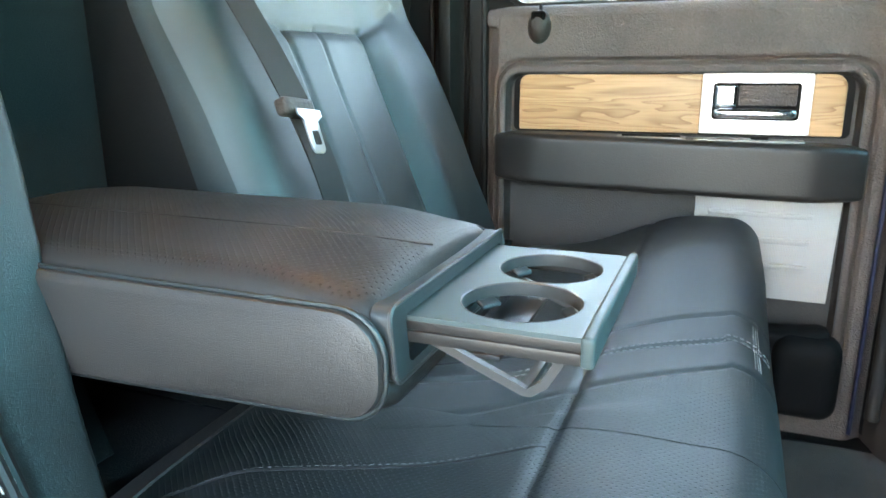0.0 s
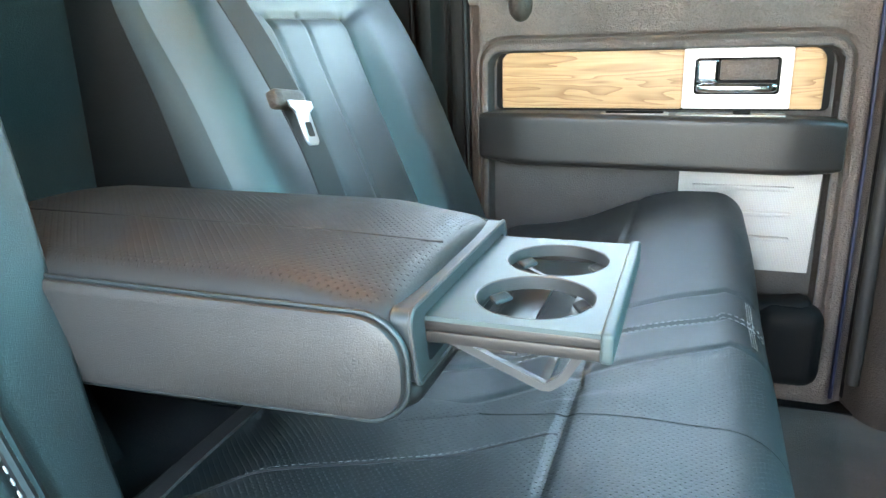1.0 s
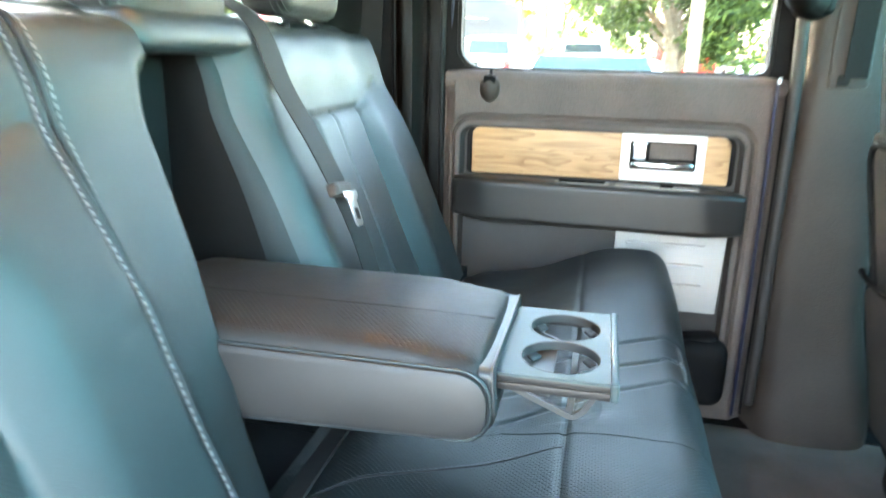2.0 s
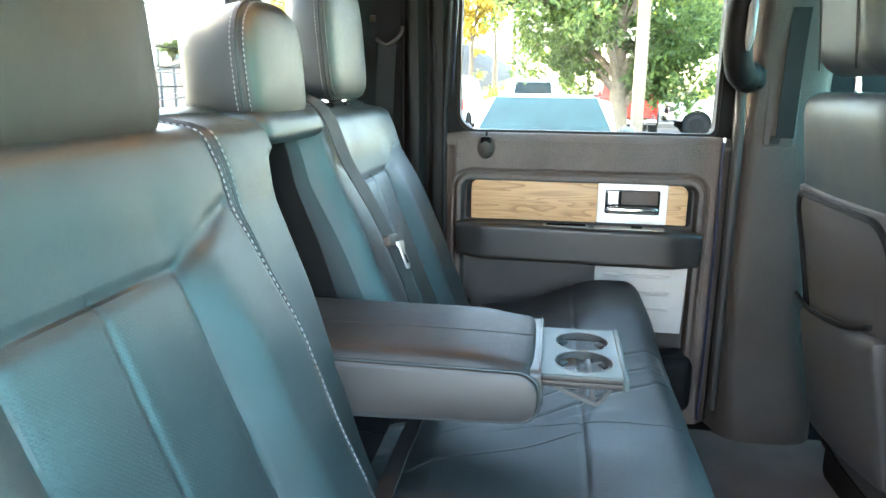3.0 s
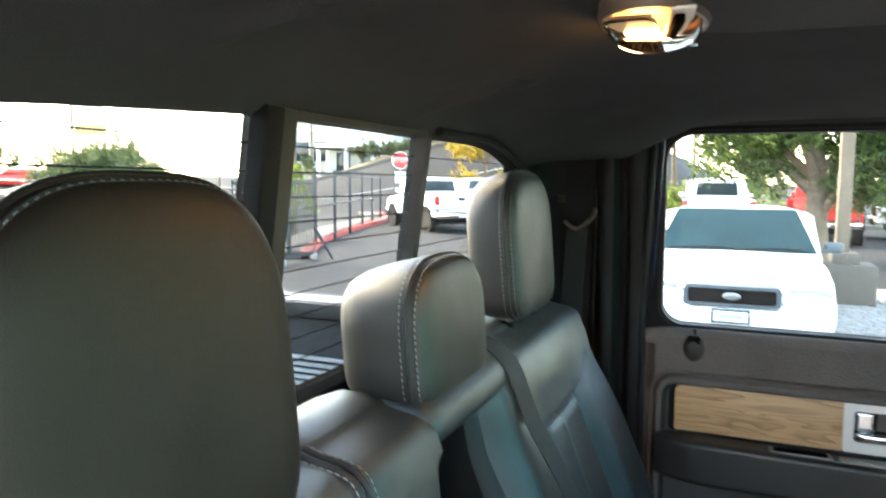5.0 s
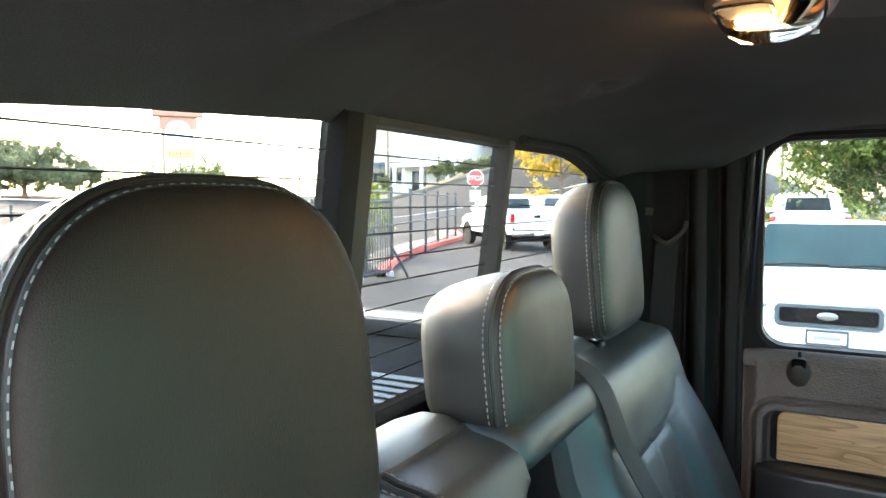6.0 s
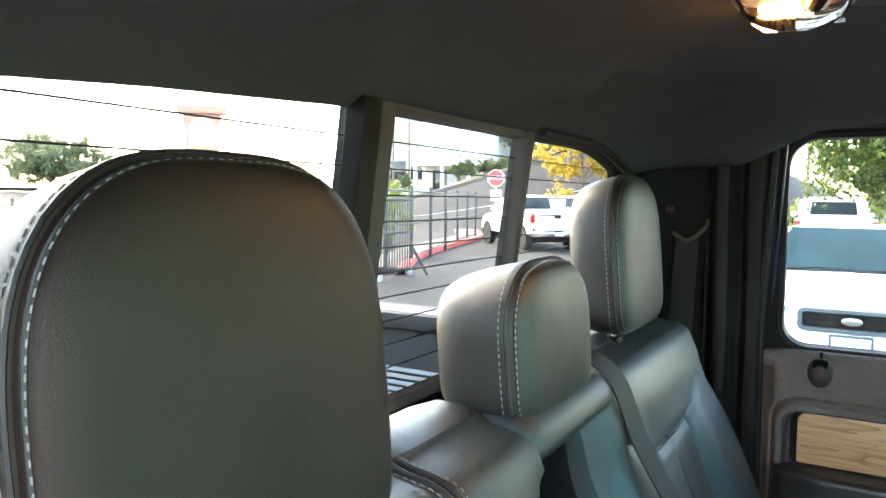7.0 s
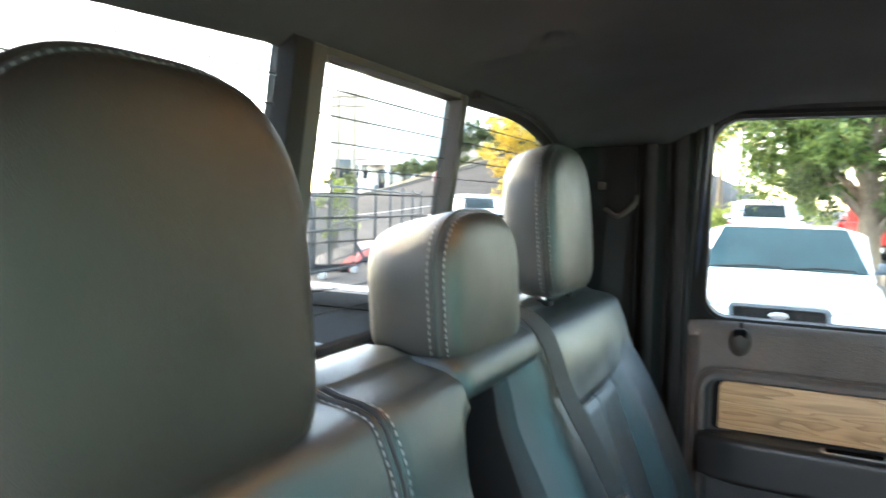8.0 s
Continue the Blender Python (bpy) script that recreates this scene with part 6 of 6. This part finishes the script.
def build_signs():
    x, y = -13.9, 28.0
    z = hill(x, y)
    stop = local_thing("stop_sign", (x, y, z), 26, "red octagonal stop sign on a post with a white plate", "sign")
    part("post", tube([(0, 0.04, 0), (0, 0.04, 3.15)], 0.03, 8), GALV, stop)
    oct_ = lambda r: [(r * math.cos(math.pi / 8 + k * math.pi / 4), r * math.sin(math.pi / 8 + k * math.pi / 4)) for k in range(8)]
    up = lambda a, b, d: (a, -d, b + 2.75)
    part("border", slab(oct_(0.41), 0.0, 0.012, up), SIGN_WHITE, stop)
    face = part("plate", slab(oct_(0.375), 0.0125, 0.018, up), SIGN_RED, stop, "red sign face")
    text_mesh("STOP", 0.30, pose(0, -0.024, 2.75, 90, 0, 0), SIGN_WHITE, stop)
    part("lower_plate", box(-0.24, 0.24, -0.02, 0.0, 1.72, 2.22, 0.006), SIGN_WHITE, stop, "white lower plate")
    for k in range(3):
        part("text_bar", box(-0.17, 0.17, -0.026, -0.021, 2.08 - 0.12 * k, 2.12 - 0.12 * k), TRIM_DARK, stop)
    # tall advertising sign
    x, y = -47.0, 40.0
    z = hill(x, y) + 1.3
    tall = local_thing("pylon_sign", (x, y, z), 48, "tall red-brown sign tower with a yellow board", "sign")
    tall.scale = (0.68, 0.68, 0.88)
    for s in (-1, 1):
        part("column", box(s * 1.7 - 0.2, s * 1.7 + 0.2, -0.25, 0.25, -1.8, 7.0 if s < 0 else 3.2, 0.03), SIGN_BROWN, tall)
    part("roof_cap", box(-2.9, 2.9, -0.8, 0.8, 7.25, 8.0, 0.12), SIGN_BROWN, tall, "tiled cap of the sign")
    part("top_board", box(-2.2, 2.2, -0.3, 0.3, 6.1, 7.25, 0.04), SIGN_BROWN, tall)
    arch = slab([(1.3 * math.cos(a), 6.25 + 0.65 * math.sin(a)) for a in np.linspace(0, math.pi, 14)], 0.30, 0.34, lambda a, b, d: (a, -d, b))
    part("arch_panel", arch, SIGN_WHITE, tall)
    part("middle_board", box(-1.45, 1.7, -0.18, 0.18, 4.5, 6.05, 0.03), SIGN_WHITE, tall)
    part("yellow_board", box(-1.45, 1.9, -0.22, 0.22, 3.4, 4.4, 0.03), SIGN_YELLOW, tall, "yellow letter board")
    for k in range(7):
        part("text_bar", box(-1.2 + 0.42 * k, -0.95 + 0.42 * k, -0.25, -0.225, 3.7, 4.1), SIGN_BROWN, tall)
    for (px, py), h in (((-34.3, 40.0), 7.5), ((-36.0, 52.0), 10.0), ((-30.5, 44.0), 8.0), ((-1.7, 34.0), 7.0), ((-33.0, 50.0), 9.0)):
        pole = tagged(empty("utility_pole", (px, py, hill(px, py))), "thin weathered utility pole against the sky", "pole")
        part("shaft", tube([(px, py, hill(px, py)), (px, py, hill(px, py) + h)], [0.09, 0.06], 8), POLE_WOOD, pole)
        if h > 8.5:
            for drop in (0.4, 1.2):
                part("crossarm", box(px - 0.9, px + 0.9, py - 0.05, py + 0.05, hill(px, py) + h - drop, hill(px, py) + h - drop + 0.1), POLE_WOOD, pole)
    # car-park lamp post on its concrete foot
    px, py = 1.68, 10.9
    lamp = tagged(empty("lamp_post", (px, py, GROUND)), "tall square tan lamp post on a concrete foot", "lamp post")
    part("foot", box(px - 0.2, px + 0.42, py - 0.3, py + 0.3, GROUND, GROUND + 0.62, 0.03), CONCRETE, lamp, "worn concrete foot")
    part("upper_foot", box(px - 0.16, px + 0.2, py - 0.24, py + 0.24, GROUND + 0.62, GROUND + 0.78, 0.02), CONCRETE, lamp)
    part("shaft", box(px - 0.10, px + 0.075, py - 0.09, py + 0.09, GROUND + 0.78, GROUND + 6.5, 0.015), POLE_WOOD, lamp)


def build_gravel():
    """Loose pale stones in the planting bed round the lamp post."""
    rng = random.Random(41)
    bm = bmesh.new()
    for k in range(1800):
        x, y = rng.uniform(1.30, 3.4), rng.uniform(8.3, 12.6)
        s = rng.uniform(0.014, 0.03)
        z = GROUND + 0.05 + s * 0.25
        top = [bm.verts.new((x + s * rng.uniform(0.4, 0.7) * math.cos(a), y + s * rng.uniform(0.4, 0.7) * math.sin(a), z + s * rng.uniform(0.3, 0.5))) for a in (0.3, 1.9, 3.4, 5.0)]
        low = [bm.verts.new((x + s * rng.uniform(0.8, 1.1) * math.cos(a), y + s * rng.uniform(0.8, 1.1) * math.sin(a), z - s * 0.3)) for a in (0.3, 1.9, 3.4, 5.0)]
        grid_faces(bm, [low, top], close_v=True)
        bm.faces.new(top)
    tagged(part("planting_bed", box(1.28, 3.42, 8.28, 12.62, GROUND - 0.1, GROUND + 0.048, 0.01), GRAVEL, None, "pale stony planting bed round the lamp post"), category="planting bed", kind="structure")
    tagged(part("gravel", bm, GRAVEL, None, "loose pale stones round the lamp post foot", smooth=False), category="gravel", kind="stuff")


DRY_GRASS = surface("dry_grass_bank", (0.15, 0.125, 0.065), 0.95, 0.4, 9, 0.6, 0.03, blotch=0.7)
GRAVEL = surface("pale_gravel", (0.30, 0.28, 0.25), 0.9, 0.45, 40, 0.4, 0.01, blotch=14.0)


def build_buildings():
    y0, y1, z = 56.0, 68.0, 2.6
    shop = tagged(empty("shop_building", (-38, 60, z)), "large white stucco building up the street", "building")
    part("wall", box(-35.4, -29.0, y0, y1, z - 4, z + 9.5), STUCCO, shop)
    part("parapet", box(-35.6, -28.8, y0 - 0.2, y1 + 0.2, z + 9.5, z + 9.9, 0.05), STUCCO, shop)
    part("side_wing", box(-40.3, -35.41, y0 + 0.8, y1, z - 4, z + 8.8), BEIGE_WALL, shop, "beige lower wing")
    part("wing_band", box(-40.3, -35.41, y0 + 0.72, y0 + 0.8, z + 3.2, z + 3.6), STUCCO, shop)
    part("canopy", box(-35.6, -29.4, y0 - 1.6, y0 - 0.01, z + 1.55, z + 1.95, 0.05), STUCCO, shop, "flat white entrance canopy")
    part("lower_wall", box(-35.0, -29.3, y0 - 0.05, y0 - 0.004, z - 1.0, z + 1.54), GREY_DOOR, shop, "grey lower wall")
    for px in (-35.3, -32.4, -29.7):
        part("canopy_post", box(px - 0.15, px + 0.15, y0 - 1.5, y0 - 1.2, z - 1.4, z + 1.55, 0.02), STUCCO, shop)
    for px in (-34.2, -31.6):
        part("entrance", box(px, px + 1.5, y0 - 0.09, y0 - 0.052, z - 1.0, z + 1.2, 0.02), CAR_GLASS, shop, "dark glazed entrance")
    for px in (-39.6, -37.2):
        part("window", box(px, px + 1.8, y0 + 0.73, y0 + 0.797, z + 0.4, z + 2.2, 0.02), CAR_GLASS, shop)
    low = tagged(empty("low_building", (-15, 66, 5)), "pale low building among trees on the slope", "building")
    part("wall", box(-26, -10, 64, 72, 2, 9.0), STUCCO, low)
    part("roof", box(-26.5, -9.5, 63.5, 72.5, 9.0, 9.4, 0.05), SIGN_BROWN, low)
    for px in (-24, -20, -16):
        part("window", box(px, px + 2, 63.94, 63.995, 5.6, 7.2, 0.02), CAR_GLASS, low)


build_ground()
# out of view: pale concrete added to bounce warm light into the cab
strip_on_land("ground_bounce", [(-26, -7.4), (-10, -7.4), (5, -7.4), (26, -7.4)], 12.6, 0.07, PALE_CONCRETE, "unseen pale warm concrete added beside the truck to bounce light", "pavement")
strip_on_land("kerb_red", [(-8.75, 12.6), (-10.7, 16.4), (-12.2, 20.5), (-14.3, 27.2), (-16.5, 31.0)], 0.22, 0.17, KERB_RED, "red painted concrete kerb", "kerb")
strip_on_land("pavement", [(-9.3, 12.6), (-11.3, 16.4), (-12.9, 20.5), (-15.0, 27.2), (-17.2, 31.0)], 0.95, 0.15, CONCRETE, "pale concrete edge behind the kerb", "pavement")
strip_on_land("pavement_far", [(-52, 38), (-38, 42), (-28.8, 45), (-25.2, 47), (-22, 49.4), (-17, 53), (-10, 57)], 1.6, 0.2, CONCRETE, "pale concrete pavement across the street", "pavement")
strip_on_land("verge", [(-40, 44.6), (-31, 47.8), (-27.2, 50.4), (-24.2, 53.0), (-19, 56.8), (-12, 61)], 5.6, 0.12, DRY_GRASS, "dry grass bank between the pavement and the building", "verge")
strip_on_land("kerb_lot", [(-14, 31.5), (-4, 31), (8, 31.5), (24, 32)], 0.5, 0.2, CONCRETE, "pale kerb at the end of the car park", "kerb")
strip_on_land("road_line", [(-30, 33), (-22, 37), (-14, 43), (-8, 50)], 0.16, 0.012, SIGN_WHITE, "white painted road line", "road")
# unseen wall, added to cut blue sky and bounce neutral light through the doorway
tagged(part("wall_added", box(-30, 26, -14.2, -13.9, GROUND, GROUND + 3.2), STUCCO, None, "added unseen pale wall that tempers the light through the open doorway"), category="wall", kind="structure")
build_buildings()
build_fence()
build_signs()
build_gravel()
build_vehicles()
build_bed()
build_tree("shade_tree", "large leafy green tree behind the lamp post", (1.9, 17.2), 6.6, 2.55, 0.32, LEAF_GREEN, 52000, 0.075, 4, lowest=0.12, limbs=18, squash=1.0)
build_tree("street_tree", "golden street tree lit by low sun", (-12.6, 36.0), 6.0, 2.6, 0.14, LEAF_YELLOW, 6000, 0.12, 7, lowest=0.3)
build_tree("street_tree", "tall golden tree behind the fence", (-17.5, 47.0), 7.5, 3.4, 0.2, LEAF_YELLOW, 6000, 0.15, 8)
build_tree("street_tree", "yellow-green tree beyond the car park", (-4.4, 40.0), 8.0, 3.6, 0.2, LEAF_YELLOW, 6000, 0.15, 9)
build_tree("street_tree", "golden tree glowing behind the car park", (-3.6, 47.0), 9.5, 3.6, 0.2, LEAF_YELLOW, 7000, 0.15, 31)
build_tree("street_tree", "tall golden tree behind the car park", (2.6, 49.0), 9.0, 3.6, 0.2, LEAF_YELLOW, 7000, 0.15, 32)
build_tree("young_tree", "slender pale tree beyond the car park", (-0.5, 30.0), 5.0, 0.9, 0.06, LEAF_PALE, 2200, 0.09, 10)
build_tree("street_tree", "yellow-green tree at the end of the car park", (6.5, 38.0), 8.5, 4.2, 0.22, LEAF_PALE, 6000, 0.16, 11)
build_tree("street_tree", "broad green tree far along the street", (-62.0, 36.0), 4.6, 4.2, 0.3, LEAF_HAZE, 15000, 0.17, 12, lowest=0.15)
build_tree("street_tree", "green tree far along the street", (-58.0, 38.5), 3.4, 2.8, 0.2, LEAF_HAZE, 8000, 0.15, 13, lowest=0.15)
build_bush("hedge_bush", "large rounded dusty green bush", [(-17.6, 14.0, 1.25, 1.0), (-15.7, 14.2, 1.3, 1.0), (-16.5, 14.3, 1.6, 1.0), (-15.0, 14.4, 0.9, 0.9), (-18.2, 14.0, 0.85, 0.9), (-16.6, 14.0, 0.8, 1.0)], 0.80, LEAF_HEDGE, 30000, 0.065, 21)
build_bush("hedge_bush", "low green hedge by the street", [(-28.2, 50.0, 3.6, 0.9), (-27.0, 50.1, 3.7, 1.0), (-25.8, 50.2, 3.7, 1.0), (-24.6, 50.4, 3.8, 1.0), (-23.4, 50.7, 4.0, 0.9)], 0.8, LEAF_HEDGE, 6000, 0.1, 22)
build_bush("hedge_bush", "dark green shrubs on the bank beside the building", [(-27.5, 60.0, 6.6, 1.0), (-25.5, 60.5, 6.4, 1.1), (-23.5, 60.5, 6.0, 1.0), (-26.5, 62.0, 7.8, 1.0), (-24.0, 62.5, 7.2, 1.0), (-21.5, 62.0, 6.4, 1.0)], 1.5, LEAF_HEDGE, 6000, 0.16, 27)
build_bush("hedge_bush", "low dry hedge along the far pavement", [(-33.0, 46.5, 2.4, 0.9), (-31.4, 46.9, 2.6, 0.9)], 0.7, LEAF_HEDGE, 1800, 0.1, 28)
build_bush("hedge_bush", "low clipped hedge at the end of the car park", [(-2.5, 33.0, 0.4, 1.0), (0.5, 33.2, 0.5, 1.0), (3.5, 33.4, 0.4, 1.0), (7.0, 33.4, 0.5, 1.0), (10.5, 33.5, 0.6, 1.0)], 1.3, LEAF_PALE, 4500, 0.12, 23)
build_bush("young_shrub", "young bright green shrub in the car park bed", [(2.35, 7.6, -0.05, 1.0), (2.25, 7.4, 0.2, 0.7), (2.0, 7.2, -0.3, 0.5)], 0.42, LEAF_PALE, 900, 0.05, 24)
build_bush("young_shrub", "thin green sapling behind the fence", [(-12.1, 17.0, 0.2, 1.0), (-12.2, 17.1, 0.9, 0.8), (-12.1, 17.2, 1.4, 0.5)], 0.62, LEAF_PALE, 1500, 0.06, 25)
build_bush("hedge_bush", "golden shrubs on the street bank", [(-13.0, 34.0, 1.0, 1.0), (-10.5, 34.5, 1.1, 1.0)], 1.0, LEAF_YELLOW, 2500, 0.1, 26)
